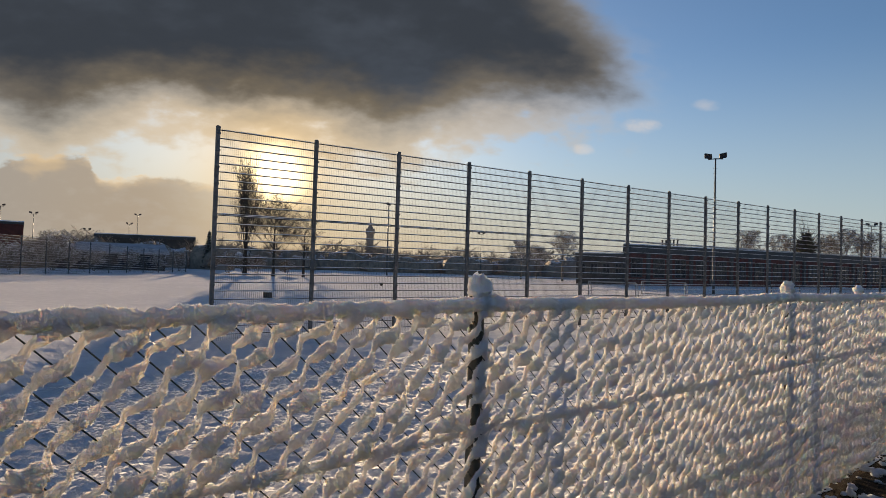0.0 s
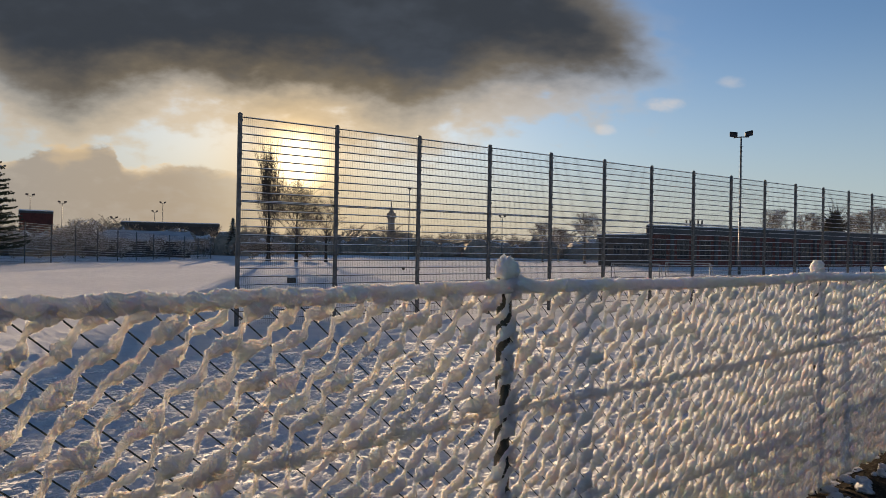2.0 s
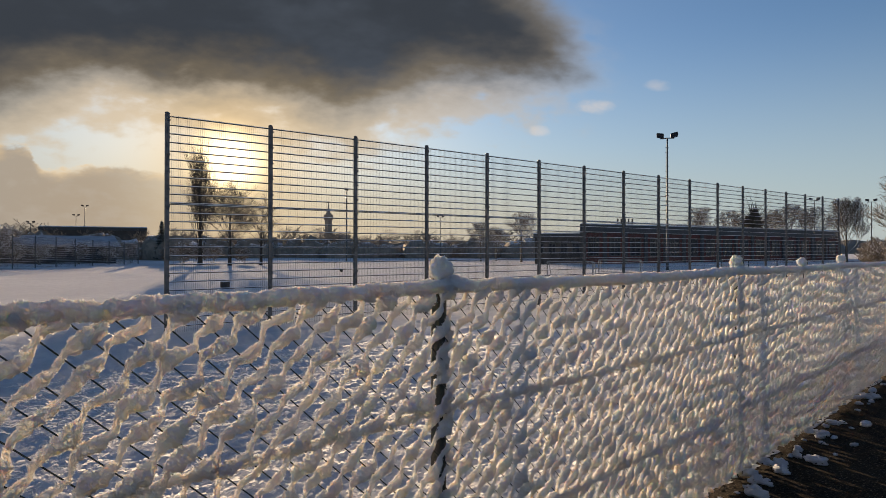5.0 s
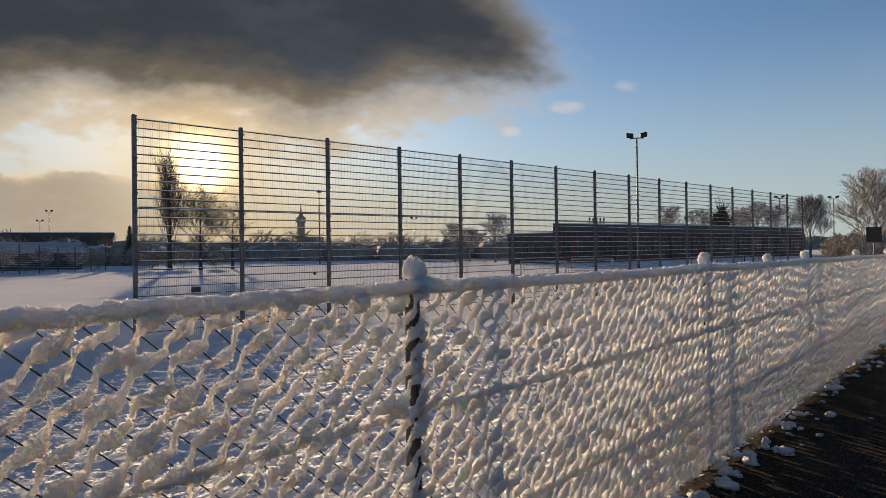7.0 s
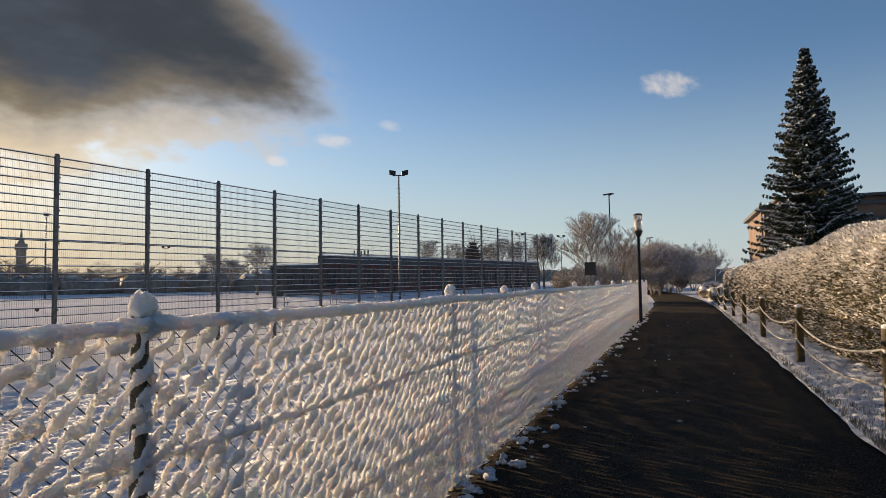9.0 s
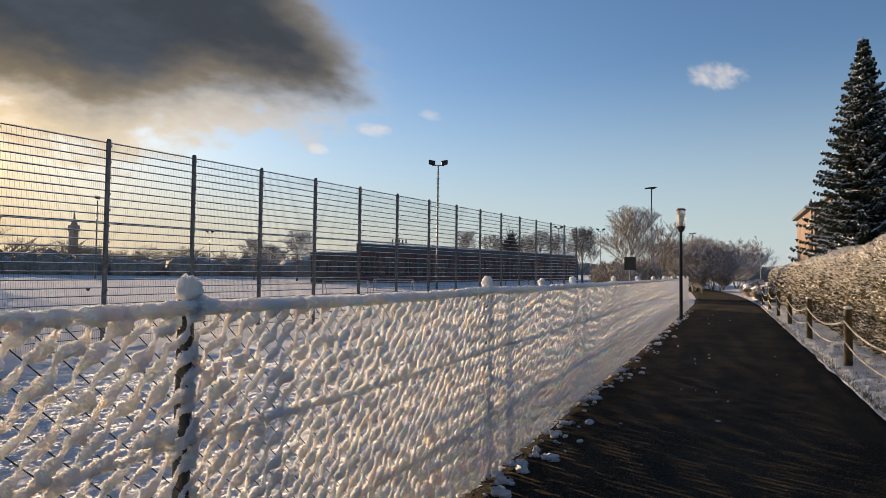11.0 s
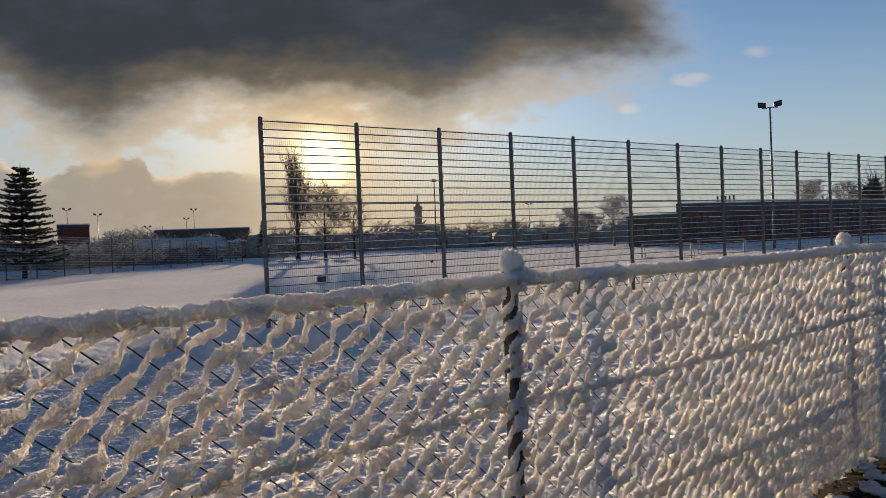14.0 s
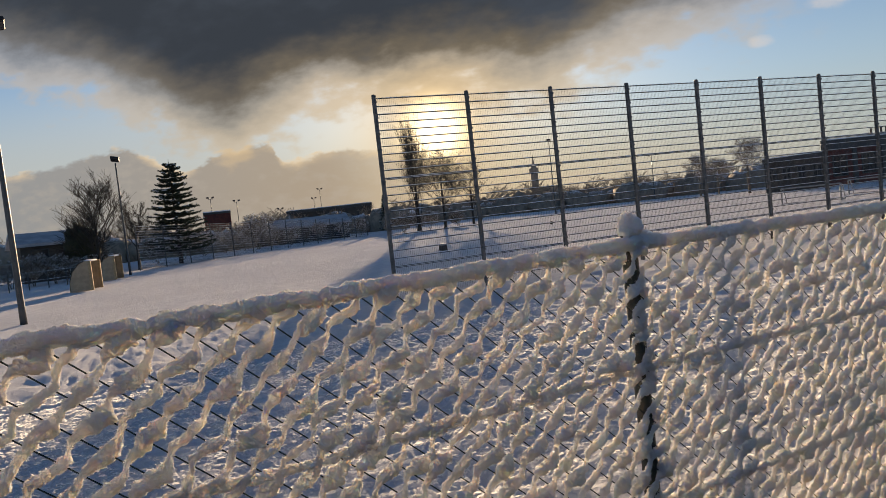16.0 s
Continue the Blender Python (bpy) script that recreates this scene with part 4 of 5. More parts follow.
def school():
    A, B = Vector(polar(32.2, 75)[:2]), Vector(polar(12.4, 113)[:2])
    d = (B - A).normalized()
    back = Vector((-d.y, d.x))
    if back.dot(A) < 0:
        back = -back
    back = Vector((-d.y, d.x)) * (1 if Vector((-d.y, d.x)).dot(A - Vector((1.4, -1.4))) > 0 else -1)
    h = wall_block("school_building", "long flat-roofed dark red brick building with snow on its roof", [tuple(A), tuple(B), tuple(B + (B - Vector((1.4, -1.4))).normalized() * 6), tuple(A + (A - Vector((1.4, -1.4))).normalized() * 6)], -0.3, 3.75, BRICK_DARK, 1.0, 0.35)
    windows_along(h, A, B, 1.0, 3.2, 15, 0.05, 0.5)
    for i in range(16):
        o = A + d * ((B - A).length * i / 15)
        m = Matrix.Translation((*o, 0)) @ Matrix(((d.x, -back.x, 0, 0), (d.y, -back.y, 0, 0), (0, 0, 1, 0), (0, 0, 0, 1)))
        part("pier", Shape().box(-0.22, 0, -0.2, 0.22, 0.22, 3.75, 0.02, m), FASCIA, h)
    C = Vector(polar(36.4, 76)[:2])
    w = wall_block("school_wing", "lower grey wing of the brick building", [tuple(C), tuple(A), tuple(A + (A - Vector((1.4, -1.4))).normalized() * 4), tuple(C + (C - Vector((1.4, -1.4))).normalized() * 4)], -0.3, 3.2, GREY_WALL, 0.45, 0.2)
    windows_along(w, C, A, 1.2, 2.5, 4, 0.05, 0.6)
    v = thing("roof_vents", "row of upright vent pipes on the flat roof", "vent", polar(28.6, 86, 4.87))
    for i in range(5):
        part("pipe", Shape().tube([(0.42 * i - 0.9, 0.2 * i, 0), (0.42 * i - 0.9, 0.2 * i, 0.95), (0.42 * i - 0.9, 0.2 * i, 1.05)], [0.11, 0.11, 0.17], 10), FASCIA, v, "", True)


school()


def gable_house(name, label, az, dist, width, depth, eaves, ridge, wall, turn=0.0, chimney=False):
    x, y, z = polar(az, dist)
    h = thing(name, label, "house", Matrix.Translation((x, y, z)) @ Matrix.Rotation(radians(az + turn), 4, "Z"))
    e, r = eaves - z, ridge - z
    s = Shape().box(-width / 2, 0, -0.3, width / 2, depth, e)
    i = len(s.v)
    s.v += [(-width / 2 + 0.05, 0.02, e), (-width / 2 + 0.05, depth - 0.02, e), (-width / 2 + 0.05, depth / 2, r - 0.1), (width / 2 - 0.05, 0.02, e), (width / 2 - 0.05, depth - 0.02, e), (width / 2 - 0.05, depth / 2, r - 0.1)]
    s.f += [(i, i + 1, i + 2), (i + 5, i + 4, i + 3)]
    part("wall", s, wall, h)
    rf = Shape()
    for y0, y1 in ((-0.5, depth / 2), (depth + 0.5, depth / 2)):
        a, b = width / 2 + 0.4, 0.22
        ze = e - 0.2
        i = len(rf.v)
        rf.v += [(-a, y0, ze), (a, y0, ze), (a, y1, r), (-a, y1, r), (-a, y0, ze + b), (a, y0, ze + b), (a, y1, r + b), (-a, y1, r + b)]
        rf.f += [(i, i + 3, i + 2, i + 1), (i + 4, i + 5, i + 6, i + 7), (i, i + 1, i + 5, i + 4), (i + 1, i + 2, i + 6, i + 5), (i + 2, i + 3, i + 7, i + 6), (i + 3, i, i + 4, i + 7)]
    part("roof", rf, SHADED_SNOW, h, "roof with a cover of snow, darkened as if shaded")
    n = max(2, int(width / 3))
    for k in range(n):
        cx = -width / 2 + width * (k + 0.5) / n
        win = part("window", Shape().box(cx - 0.6, -0.06, e - 1.5, cx + 0.6, 0.0, e - 0.4, 0.01), FASCIA, h)
        part("pane", Shape().box(cx - 0.5, -0.075, e - 1.4, cx + 0.5, -0.055, e - 0.5), GLASS_DARK, win)
    if chimney:
        part("chimney", Shape().box(-0.4, depth / 2 - 0.4, r - 0.3, 0.4, depth / 2 + 0.4, r + 1.0, 0.03), BRICK_DARK, h)
    return h


gable_house("clubhouse", "low dark clubhouse with a snow-covered roof", 95.5, 56, 4.9, 6, 2.75, 3.5, GREY_WALL, 8)
gable_house("low_house", "low house with a broad snowy roof", 75.5, 82, 9, 8, 2.2, 3.1, GREY_WALL, 5)
gable_house("low_house", "low outbuilding with a broad snowy roof", 80.6, 84, 8, 8, 2.0, 2.9, GREY_WALL, 6)
wall_block("flat_building", "long flat-roofed dark building beyond the field", [polar(77.6, 116)[:2], polar(70.2, 114)[:2], polar(70.2, 128)[:2], polar(77.6, 130)[:2]], 0, 4.9, GREY_WALL, 0.5, 0.3)
wall_block("brick_shed", "small dark red brick block with a flat roof", [polar(84.6, 84)[:2], polar(82.4, 84)[:2], polar(82.4, 92)[:2], polar(84.6, 92)[:2]], -0.2, 4.9, BRICK_DARK, 0.25, 0.1)


def corner_house():
    h = wall_block("apartment_house", "tan rendered house with a flat oversailing roof", [(6.4, 43.4), (17.0, 43.4), (17.0, 54.0), (6.4, 54.0)], 0, 5.75, PLASTER, 0.22, 0.45, False)
    part("upper_wall", Shape().box(7.3, 43.55, 5.97, 16.0, 53.8, 6.25, 0.01), PLASTER, h)
    part("upper_roof", Shape().box(7.05, 43.2, 6.25, 16.3, 54.1, 6.45, 0.03), FASCIA, h)
    part("downpipe", Shape().tube([(6.34, 44.2, 0), (6.34, 44.2, 3), (6.34, 44.2, 5.8)], 0.05, 8), FASCIA, h, "dark downpipe")
    windows_along(h, (7.6, 43.4), (16.8, 43.4), 1.0, 2.4, 3, 0.05, 0.5)
    windows_along(h, (7.6, 43.4), (16.8, 43.4), 3.6, 5.0, 3, 0.05, 0.5)


corner_house()


def church_tower():
    t = thing("church_tower", "distant slender church tower with a spire", "tower", polar(55.15, 560, 0))
    part("shaft", Shape().box(-2.3, -2.3, 0, 2.3, 2.3, 30, 0.3), FAR_STONE, t)
    part("belfry", Shape().box(-2.9, -2.9, 30, 2.9, 2.9, 35, 0.4), FAR_STONE, t)
    part("spire", Shape().tube([(0, 0, 35), (0, 0, 36.5), (0, 0, 39), (0, 0, 47)], [2.6, 2.0, 0.9, 0.1], 8), FAR_STONE, t)
    part("nave", Shape().box(4, -6, 0, 24, 6, 17, 0.5), FAR_STONE, t)


church_tower()

# ---- lamps and masts ----
def mast(name, label, at, height, heads, r=0.09, arm=0.9, turn=0.0, category="floodlight", group="", big=1.0):
    m = thing(name, label, category, Matrix.Translation(at) @ Matrix.Rotation(radians(turn), 4, "Z"), group)
    part("pole", Shape().tube([(0, 0, -0.1), (0, 0, 0.5), (0, 0, height * 0.5), (0, 0, height)], [r * 1.2, r * 1.1, r * 0.85, r * 0.6], 12), MAST, m, "", True)
    if heads == 2:
        part("crossarm", Shape().tube([(-arm, 0, height - 0.02), (0, 0, height + 0.02), (arm, 0, height - 0.02)], r * 0.45, 8), MAST, m)
    for k in range(heads):
        cx = 0 if heads == 1 else (-arm, arm)[k]
        q = Matrix.Translation((cx, -0.1, height + 0.25)) @ Matrix.Rotation(radians(-22), 4, "X") @ Matrix.Rotation(radians((12, -14)[k]), 4, "Y") @ Matrix.Diagonal((big, big, big, 1))
        head = part("lamp_head", Shape().box(-0.42, -0.38, -0.16, 0.42, 0.38, 0.16, 0.07, q), LAMP_DARK, m)
        part("lens", Shape().box(-0.36, -0.32, -0.19, 0.36, 0.32, -0.155, 0.01, q), GLASS_DARK, head)
    if height > 10:
        for j in range(14):
            z = height - 0.8 - j * 0.42
            part("rung", Shape().tube([(-0.17, 0, z), (0.17, 0, z)], 0.014, 5), MAST, m)
    return m


mast("floodlight_mast", "tall floodlight mast with two lamp heads", polar(25.0, 58), 11.5, 2, 0.10, 0.58, 25, big=0.72)
mast("floodlight_mast", "dark floodlight mast with two lamp heads beside the field", polar(98.4, 23.2), 8.9, 2, 0.085, 0.36, 98, big=0.62)
mast("field_lamp", "single-headed lamp mast behind the dugouts", polar(90.75, 48), 7.7, 1, 0.07, 0.5, 90, "lamp", "", 0.62)
mast("field_lamp", "single-headed lamp mast across the field", polar(53.55, 84), 9.4, 1, 0.09, 0.5, 52, "lamp", "", 0.62)
for az, dist, h in ((14.0, 95, 8.2), (10.3, 95, 7.8), (74.6, 140, 10.2), (75.2, 145, 8.6), (81.8, 120, 8.2), (83.9, 118, 9.0), (78.2, 125, 6.2), (45.0, 110, 7.5)):
    x, y, z = polar(az, dist)
    mast("far_lamp", "thin far lamp mast with two small heads", (x, y, z), h - z, 2, 0.07, 0.42, az, "lamp", "far lamp masts", 0.5)


def street_lamp(at, height, label):
    m = thing("street_lamp", label, "street lamp", at)
    part("pole", Shape().tube([(0, 0, 0), (0, 0, 1.2), (0, 0, 1.25), (0, 0, height)], [0.085, 0.08, 0.06, 0.04], 12), MAST, m, "", True)
    part("arm", Shape().tube([(0, 0, height - 0.03), (0.2, -0.02, height + 0.03)], 0.03, 8), MAST, m)
    part("lamp_head", Shape().box(0.1, -0.14, height, 0.85, 0.12, height + 0.09, 0.03, Matrix.Rotation(radians(-4), 4, "Y")), LAMP_DARK, m)


street_lamp((-3.25, 43.3, 0), 7.3, "slim grey street lamp with a flat head")
street_lamp(polar(2.7, 76), 6.1, "slim grey street lamp farther down the path")


def path_lamp():
    m = thing("path_lamp", "dark path lamp post with a clear cylindrical head", "street lamp", (0.17, 19.08, 0))
    part("pole", Shape().tube([(0, 0, -0.05), (0, 0, 0.02), (0, 0, 0.04), (0, 0, 2.75)], [0.14, 0.14, 0.052, 0.042], 14), LAMP_DARK, m, "", True)
    part("collar", Shape().tube([(0, 0, 2.70), (0, 0, 2.78), (0, 0, 2.86), (0, 0, 2.9)], [0.05, 0.09, 0.135, 0.135], 18), LAMP_DARK, m, "", True)
    g = part("glass", Shape().tube([(0, 0, 2.9), (0, 0, 3.38)], 0.13, 20), LAMP_GLASS, m, "clear glass cylinder", True)
    g.visible_shadow = False
    part("bulb", Shape().tube([(0, 0, 2.92), (0, 0, 3.02), (0, 0, 3.2), (0, 0, 3.24)], [0.06, 0.075, 0.075, 0.03], 12), WHITE_PIPE, m, "pale lamp inside")
    part("top_cap", Shape().tube([(0, 0, 3.38), (0, 0, 3.41), (0, 0, 3.44)], [0.14, 0.145, 0.09], 20), LAMP_DARK, m)


path_lamp()


def small_sign():
    x, y, z = polar(7.75, 33)
    m = thing("notice_board", "dark back of a notice board on a post", "sign", Matrix.Translation((x, y, 0)) @ Matrix.Rotation(radians(8), 4, "Z"))
    part("post", Shape().tube([(0, 0.03, 0), (0, 0.03, 2.3)], 0.03, 10), MAST, m)
    part("board", Shape().box(-0.28, -0.03, 1.62, 0.28, 0.0, 2.30, 0.014), LAMP_DARK, m)


small_sign()


# ---- sports field things ----
def goal(at, turn, w=3.2, h=1.0, d=0.9):
    g = thing("football_goal", "small pale metal training goal standing in the snow", "goal", Matrix.Translation(at) @ Matrix.Rotation(radians(turn), 4, "Z"), "training goals")
    for x in (-w / 2, w / 2):
        part("post", Shape().tube([(x, 0, 0), (x, 0, h)], 0.045, 8), WHITE_PIPE, g)
        part("stay", Shape().tube([(x, 0.02, h), (x, d * 0.5, h * 0.92), (x, d, 0.03)], 0.025, 6), WHITE_PIPE, g)
        part("foot_bar", Shape().tube([(x, 0, 0.04), (x, d, 0.04)], 0.03, 6), WHITE_PIPE, g)
    part("crossbar", Shape().tube([(-w / 2, 0, h), (w / 2, 0, h)], 0.045, 8), WHITE_PIPE, g, "crossbar with a line of snow")
    part("ground_bar", Shape().tube([(-w / 2, d, 0.04), (w / 2, d, 0.04)], 0.03, 6), WHITE_PIPE, g)


for az, dist, turn in ((33.3, 44, 18), (29.0, 50, 14)):
    goal(polar(az, dist), turn)


def dugout(at, turn):
    g = thing("dugout", "weathered team shelter with a curved back and timber frame", "dugout", Matrix.Translation(at) @ Matrix.Rotation(radians(turn), 4, "Z"), "team shelters")
    prof = [(0.0, 0.0), (0.98, 0.0), (0.98, 1.46), (0.80, 1.48), (0.50, 1.34), (0.22, 1.02), (0.05, 0.55)]
    L = 2.0
    for y in (0, L):
        s = Shape()
        i = len(s.v)
        n = len(prof)
        s.v += [(x, y - 0.02, z) for x, z in prof] + [(x, y + 0.02, z) for x, z in prof]
        s.f += [tuple(range(n)), tuple(n + k for k in reversed(range(n)))] + [(k, n + k, n + (k + 1) % n, (k + 1) % n) for k in range(n)]
        part("side_panel", s, PLEX, g, "yellowed see-through panel")
        part("frame_post", Shape().box(0.93, y - 0.05, 0, 1.06, y + 0.05, 1.48, 0.01), TIMBER, g)
    b = Shape()
    back = [prof[0], prof[6], prof[5], prof[4], prof[3]]
    for (x0, z0), (x1, z1) in zip(back, back[1:]):
        i = len(b.v)
        b.v += [(x0, 0.02, z0), (x0, L - 0.02, z0), (x1, L - 0.02, z1), (x1, 0.02, z1), (x0 - 0.03, 0.02, z0 + 0.02), (x0 - 0.03, L - 0.02, z0 + 0.02), (x1 - 0.03, L - 0.02, z1 + 0.02), (x1 - 0.03, 0.02, z1 + 0.02)]
        b.f += [(i, i + 1, i + 2, i + 3), (i + 7, i + 6, i + 5, i + 4), (i, i + 4, i + 5, i + 1), (i + 3, i + 2, i + 6, i + 7)]
    part("back_panel", b, TIMBER, g)
    part("bench", Shape().box(0.25, 0.1, 0.38, 0.62, L - 0.1, 0.43, 0.01), TIMBER, g)
    part("snow", Shape().lump((0.85, L / 2, 1.49), (0.20, L / 2, 0.06), 3, 0.3, 3, 6, 14), ROOF_SNOW, g, "strip of snow on top", True)


dugout(polar(95.1, 36.0), 81)
dugout(polar(93.1, 44.0), 80)


def railing(name, label, a, b, z, posts, rails):
    f = thing(name, label, "railing")
    a, b = Vector(a), Vector(b)
    for i in range(posts):
        p = a.lerp(b, i / (posts - 1))
        gz = ground_z(p.x, p.y)
        part("post", Shape().tube([(p.x, p.y, gz - 0.1), (p.x, p.y, gz + z + 0.02)], 0.035, 8), MAST, f)
    for h in rails:
        part("rail", Shape().tube([(p.x, p.y, ground_z(p.x, p.y) + h) for p in (a.lerp(b, i / 8) for i in range(9))], 0.028, 6), SNOWY_RAIL, f, "rail with a line of snow")


railing("field_railing", "low metal railing round the field with snow on its rails", polar(91.6, 47)[:2], polar(103, 44)[:2], 1.0, 10, (1.0, 0.5))
railing("far_railing", "low metal railing beyond the tall fence", (-16.5, 46.0), (-3.0, 45.0), 1.05, 8, (1.05, 0.55))
a, b = polar(90.0, 54), polar(70.4, 79)
hd = math.atan2(b[0] - a[0], b[1] - a[1])
make_tall_fence("far_ball_fence", a[:2], hd, 14, 3.3, -0.03, -0.2, "far grey grille ball fence along the field's edge", 0.022)
box_at = polar(64.0, 33)
bx = thing("ground_box", "small grey utility box in the snow", "box", box_at)
part("body", Shape().box(-0.2, -0.15, -0.05, 0.2, 0.15, 0.24, 0.02), GREY_WALL, bx)
part("lid", Shape().box(-0.22, -0.17, 0.24, 0.22, 0.17, 0.32, 0.015), ROOF_SNOW, bx, "snowy lid")
bl = thing("sports_ball", "small dark ball lying on the snow", "ball", polar(54.0, 50))
part("shell", Shape().lump((0, 0, 0.14), 0.13, 2, 0.05, 2, 8, 12), GREY_WALL, bl, "", True)


# ---- the far side of the path ----
def verge():
    g = Shape()
    ys = steps([(-6, 4, 1.0), (4, 20, 0.09), (20, 44, 0.4)])
    xs = [2.84 + 0.07 * i for i in range(26)]
    for y in ys:
        for i, x in enumerate(xs):
            g.v.append((x + (0.07 * noise.noise((y * 1.1, 3, 0)) if i == 0 else 0), y, 0.005 if i == 0 else (0.02 if i == 1 else 0.05) + 0.05 * min(1, i / 4) * noise.noise((x * 4, y * 4, 0)) + 0.05 * noise.noise((x * 11, y * 9, 3))))
    n = len(xs)
    g.f = [(j * n + i, j * n + i + 1, (j + 1) * n + i + 1, (j + 1) * n + i) for j in range(len(ys) - 1) for i in range(n - 1)]
    tagged(part("verge", g, GRASS, None, "frosted grass verge beside the path", True), category="verge", kind="structure")
    rnd = random.Random(5)
    s = Shape()
    for _ in range(15000):
        y = 4 + 34 * rnd.random() ** 1.8
        x = 2.86 + rnd.random() ** 1.3 * 1.1
        h = rnd.uniform(0.03, 0.09)
        a, l = rnd.uniform(0, 6.28), rnd.uniform(-0.05, 0.05)
        dx, dy = 0.006 * math.cos(a), 0.006 * math.sin(a)
        s.quad((x - dx, y - dy, 0.01), (x + dx, y + dy, 0.01), (x + l + dx * 0.3, y + l + dy * 0.3, h), (x + l - dx * 0.3, y + l - dy * 0.3, h))
    tagged(part("grass", s, GRASS, None, "short frosted grass with snow between the blades"), category="grass", kind="stuff")


verge()


def hedge():
    h = thing("hedge", "tall clipped hedge, yellow-green below and thick with rime on top", "hedge")
    rnd = random.Random(11)
    core = Shape()
    ys = steps([(-8, 40, 0.5)])
    prof = [(3.95, 0.05), (3.8, 0.5), (3.78, 1.2), (3.9, 1.75), (4.3, 2.0), (5.0, 2.05), (5.5, 1.5), (5.5, 0.0)]
    top = lambda y: 1.13 + 0.10 * noise.noise((y * 0.3, 0, 0)) - 0.006 * max(0, y)
    for y in ys:
        for k, (x, z) in enumerate(prof):
            core.v.append((x + 0.14 * noise.noise((y * 0.9, k * 2.0, 1)), y, z * top(y) + 0.08 * noise.noise((y * 1.3, k, 4))))
    n = len(prof)
    core.f = [(j * n + i, j * n + i + 1, (j + 1) * n + i + 1, (j + 1) * n + i) for j in range(len(ys) - 1) for i in range(n - 1)]
    core.f += [tuple(reversed(range(n))), tuple((len(ys) - 1) * n + i for i in range(n))]
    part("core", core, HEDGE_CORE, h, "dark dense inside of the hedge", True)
    leaf, frost = Shape(), Shape()
    for _ in range(125000):
        y = 5.5 + 34.5 * rnd.random() ** 2.2
        f = rnd.random() * 4.6
        k = min(4, int(f))
        (x0, z0), (x1, z1) = prof[k], prof[k + 1]
        x, z = x0 + (x1 - x0) * (f - k), (z0 + (z1 - z0) * (f - k)) * top(y)
        x += 0.14 * noise.noise((y * 0.9, f * 2.0, 1)) - rnd.uniform(-0.03, 0.09)
        L = rnd.uniform(0.025, 0.07) * (1 + 0.05 * (y - 6))
        d = Vector((-0.5 + rnd.uniform(-0.7, 0.7), rnd.uniform(-0.9, 0.9), rnd.uniform(-0.5, 0.9) + (0.5 if z > 1.7 else 0))).normalized()
        p = Vector((x, y, z))
        e = p + d * L
        face = Vector((-1.0 + rnd.uniform(-0.5, 0.5), rnd.uniform(-0.6, 0.6), 0.3 + rnd.uniform(-0.5, 0.5) + (1.0 if z > 1.9 else 0)))
        sd = d.cross(face).normalized() * rnd.uniform(0.004, 0.010) * (1 + 0.05 * (y - 6))
        up = smooth01(0.9, 2.0, z + 0.5 * noise.noise((y * 1.5, z * 2, 0)))
        tgt = frost if rnd.random() < 0.42 + 0.55 * up else leaf
        tgt.quad(p - sd, p + sd, e + sd * 0.8, e - sd * 0.8)
    tagged(part("leaves", leaf, HEDGE_LEAF, h, "yellow-green leaves and twigs"), kind="stuff")
    tagged(part("rime", frost, HEDGE_FROST, h, "rime-coated twigs"), kind="stuff")


hedge()


def rope_fence():
    f = thing("rope_fence", "low fence of round dark wooden posts with frosted ropes", "fence")
    ys = [0.7, 5.1, 9.56, 14.2, 18.6, 22.6, 27.1, 31.6]
    for y in ys:
        x = 3.10 - 0.005 * (y - 9)
        post = part("post", Shape().tube([(x, y, -0.1), (x, y, 0.88), (x, y, 0.91)], [0.058, 0.056, 0.045], 14), POST_WOOD, f, "round dark post", True)
        part("snow_cap", Shape().lump((x, y, 0.92), (0.058, 0.058, 0.03), y, 0.25, 3, 7, 12), SNOW_LUMP, post, "small cap of snow", True)
    for y0, y1 in zip(ys, ys[1:]):
        for z, sag in ((0.72, 0.17), (0.42, 0.15)):
            pts = []
            for j in range(17):
                t = j / 16
                pts.append((3.10 - 0.005 * (y0 + (y1 - y0) * t - 9) - 0.05, y0 + (y1 - y0) * t, z - sag * 4 * t * (1 - t)))
            part("rope", Shape().tube(pts, 0.013, 6), ROPE, f, "sagging rope crusted with frost", True)


rope_fence()
for k, (x, y, s) in enumerate(((3.3, 36.0, (0.9, 1.1, 0.7)), (3.2, 40.0, (1.0, 1.2, 0.85)), (3.9, 43.0, (1.2, 1.4, 1.0)), (2.9, 47.0, (1.3, 1.4, 0.9)), (3.4, 51.0, (1.5, 1.5, 1.2)))):
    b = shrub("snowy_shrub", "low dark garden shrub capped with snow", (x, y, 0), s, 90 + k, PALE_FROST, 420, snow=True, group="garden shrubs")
    part("snow_cap", Shape().lump((0, 0, s[2] * 0.72), (s[0] * 0.40, s[1] * 0.40, s[2] * 0.24), k, 0.5, 4, 7, 12), ROOF_SNOW, b, "cushion of snow", True)
w = thing("garden_wall", "pale weathered board fence along the path's bend", "fence", Matrix.Translation((-7.6, 62, 0)) @ Matrix.Rotation(radians(18), 4, "Z"))
for k in range(12):
    part("board_panel", Shape().box(-0.03, k * 2.0 + 0.03, 0.05, 0.03, k * 2.0 + 1.97, 1.75, 0.01), TIMBER, w)
    part("post", Shape().box(-0.06, k * 2.0 - 0.05, 0, 0.06, k * 2.0 + 0.05, 1.85, 0.01), TIMBER, w)


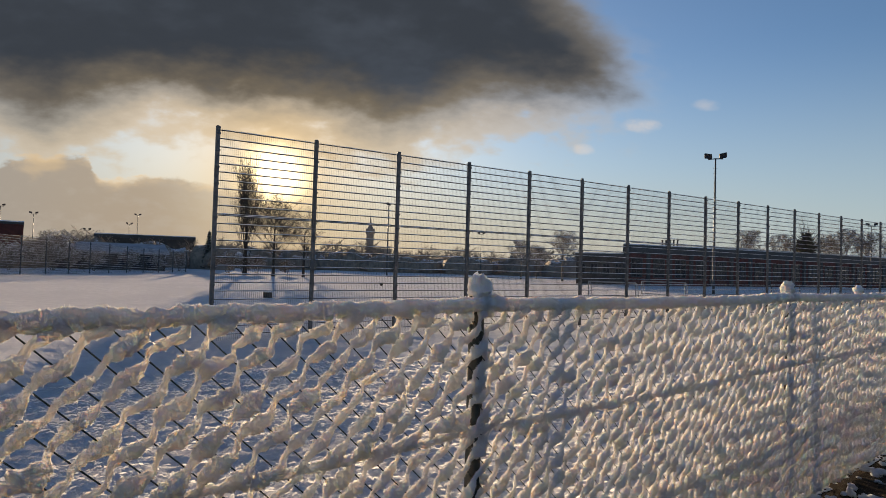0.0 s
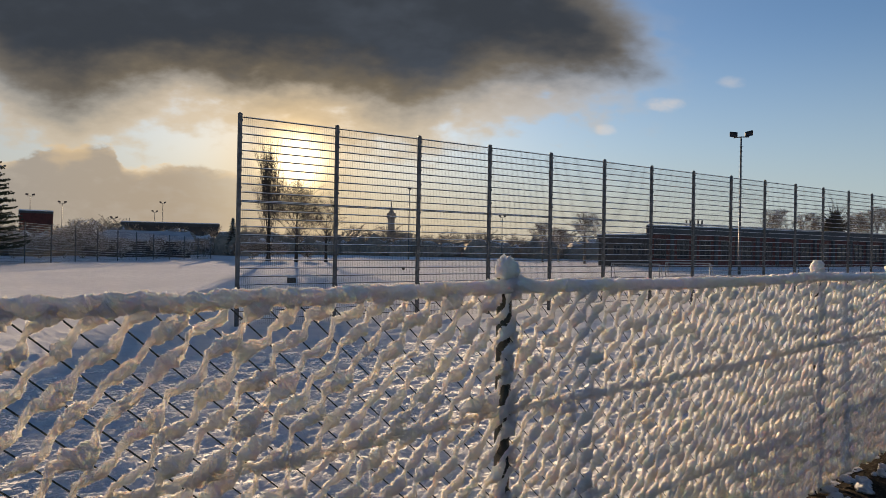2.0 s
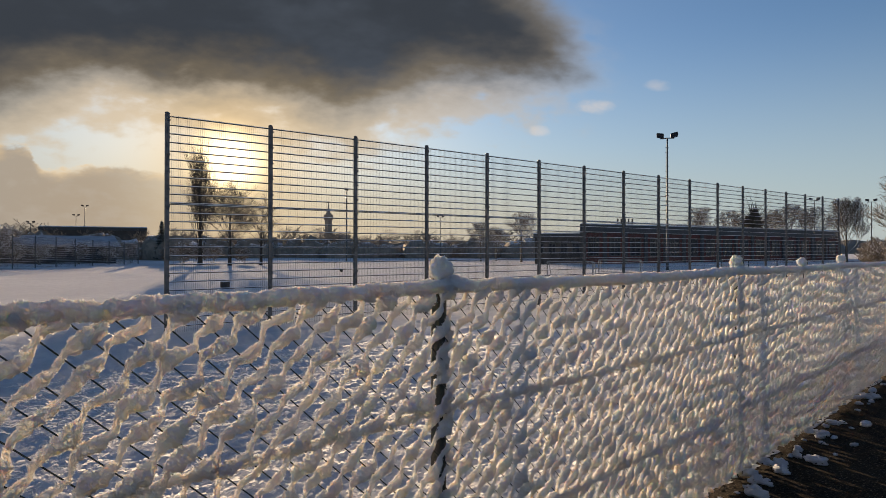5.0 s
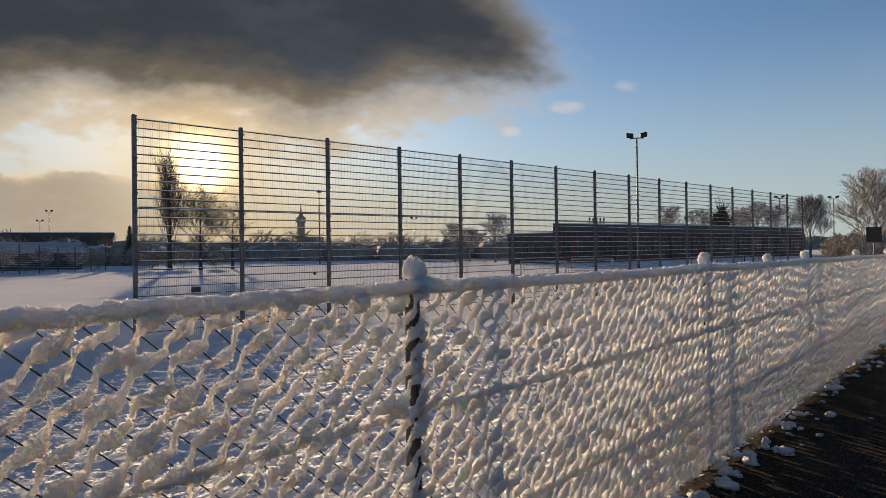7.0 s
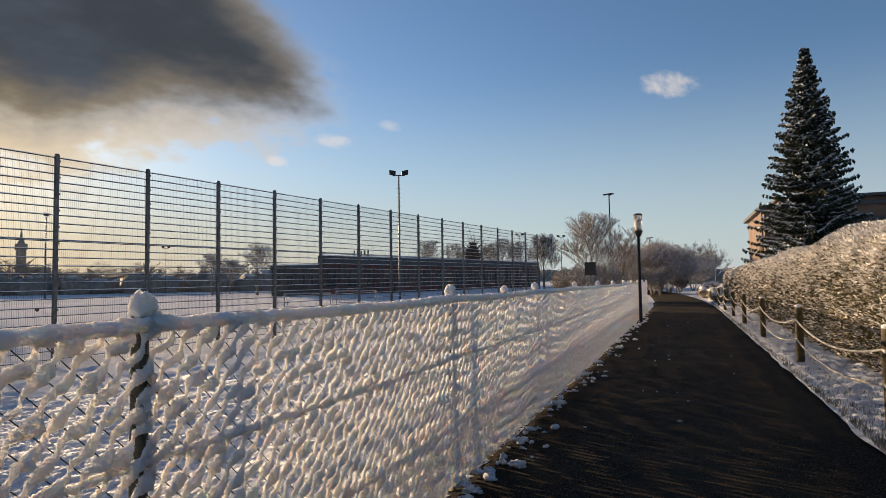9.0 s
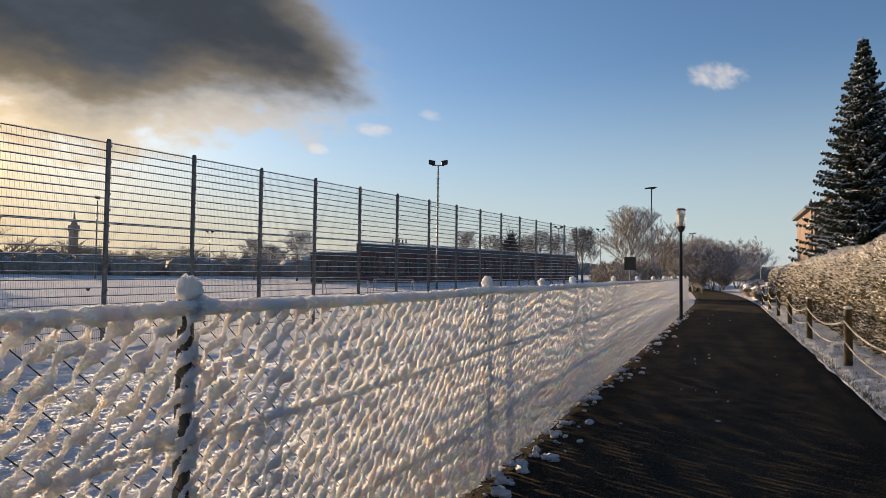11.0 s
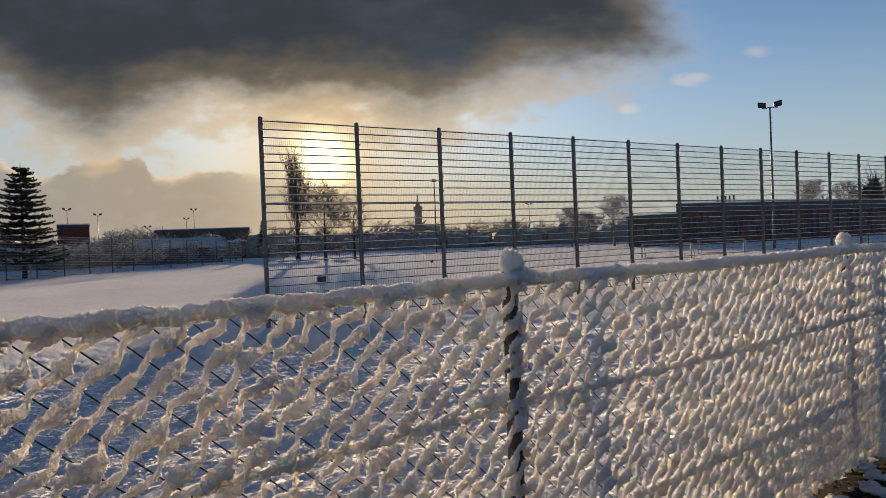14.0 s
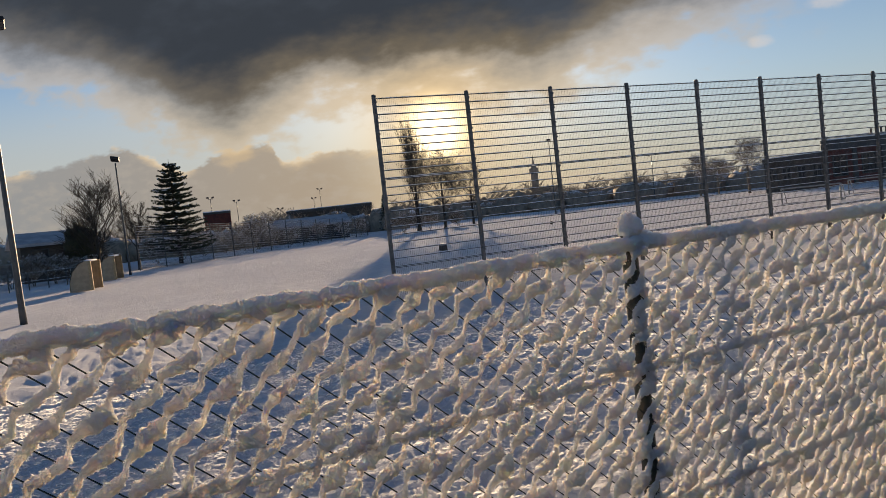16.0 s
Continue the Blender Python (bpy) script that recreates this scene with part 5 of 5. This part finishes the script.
# ---- snow fallen from the fence along the path ----
def fallen_snow():
    rnd = random.Random(3)
    kinds = []
    for k in range(9):
        s = Shape().lump((0, 0, 0.25), (1.0, rnd.uniform(0.6, 0.95), rnd.uniform(0.45, 0.7)), k + 5, 0.55, 4.0, 9, 12, 0.6)
        if k % 2:
            s.lump((rnd.uniform(0.5, 0.9), rnd.uniform(-0.5, 0.5), 0.2), (0.55, 0.5, 0.42), k + 40, 0.5, 4.0, 7, 10, 0.6)
        kinds.append(s.mesh("snow_clump", SNOW_LUMP, True))
    n = 0
    while n < 240:
        y = 0.6 + 24 * rnd.random() ** 1.5
        x = abs(rnd.gauss(0.0, 0.11)) + 0.065
        if rnd.random() < 0.07:
            x = rnd.uniform(0.3, 2.4)
        if noise.noise((y * 1.4, 0, 8)) < -0.18 and x < 0.5:
            continue
        r = 0.015 + 0.045 * rnd.random() ** 1.6 if x < 0.55 else rnd.uniform(0.008, 0.024)
        ob = new("snow_clump", kinds[rnd.randrange(9)])
        ob.matrix_basis = Matrix.Translation((x + bend(y), y, 0.012)) @ Matrix.Rotation(rnd.uniform(0, 6.28), 4, "Z") @ Matrix.Diagonal((r, r * rnd.uniform(0.7, 1.2), r, 1))
        tagged(ob, "small clump of snow fallen from the fence onto the path", "snow clump", "fallen snow clumps")
        n += 1
    # a dark strip of leaf litter at the fence's foot
    s = Shape()
    for _ in range(4000):
        y = 0.2 + 20 * rnd.random() ** 1.5
        x = abs(rnd.gauss(0, 0.2)) + 0.03 if rnd.random() < 0.85 else rnd.uniform(0.05, 2.8)
        a, L = rnd.uniform(0, 6.28), rnd.uniform(0.004, 0.013)
        u, v = Vector((math.cos(a), math.sin(a), rnd.uniform(-0.2, 0.5))) * L, Vector((-math.sin(a), math.cos(a), rnd.uniform(-0.2, 0.4))) * L * 0.35
        p = Vector((x + bend(y), y, 0.028))
        s.quad(p - u, p - v * 2, p + u, p + v * 2)
    tagged(part("leaf_litter", s, LITTER, None, "dark wet leaf litter and grit on the path"), category="litter", kind="stuff")


fallen_snow()
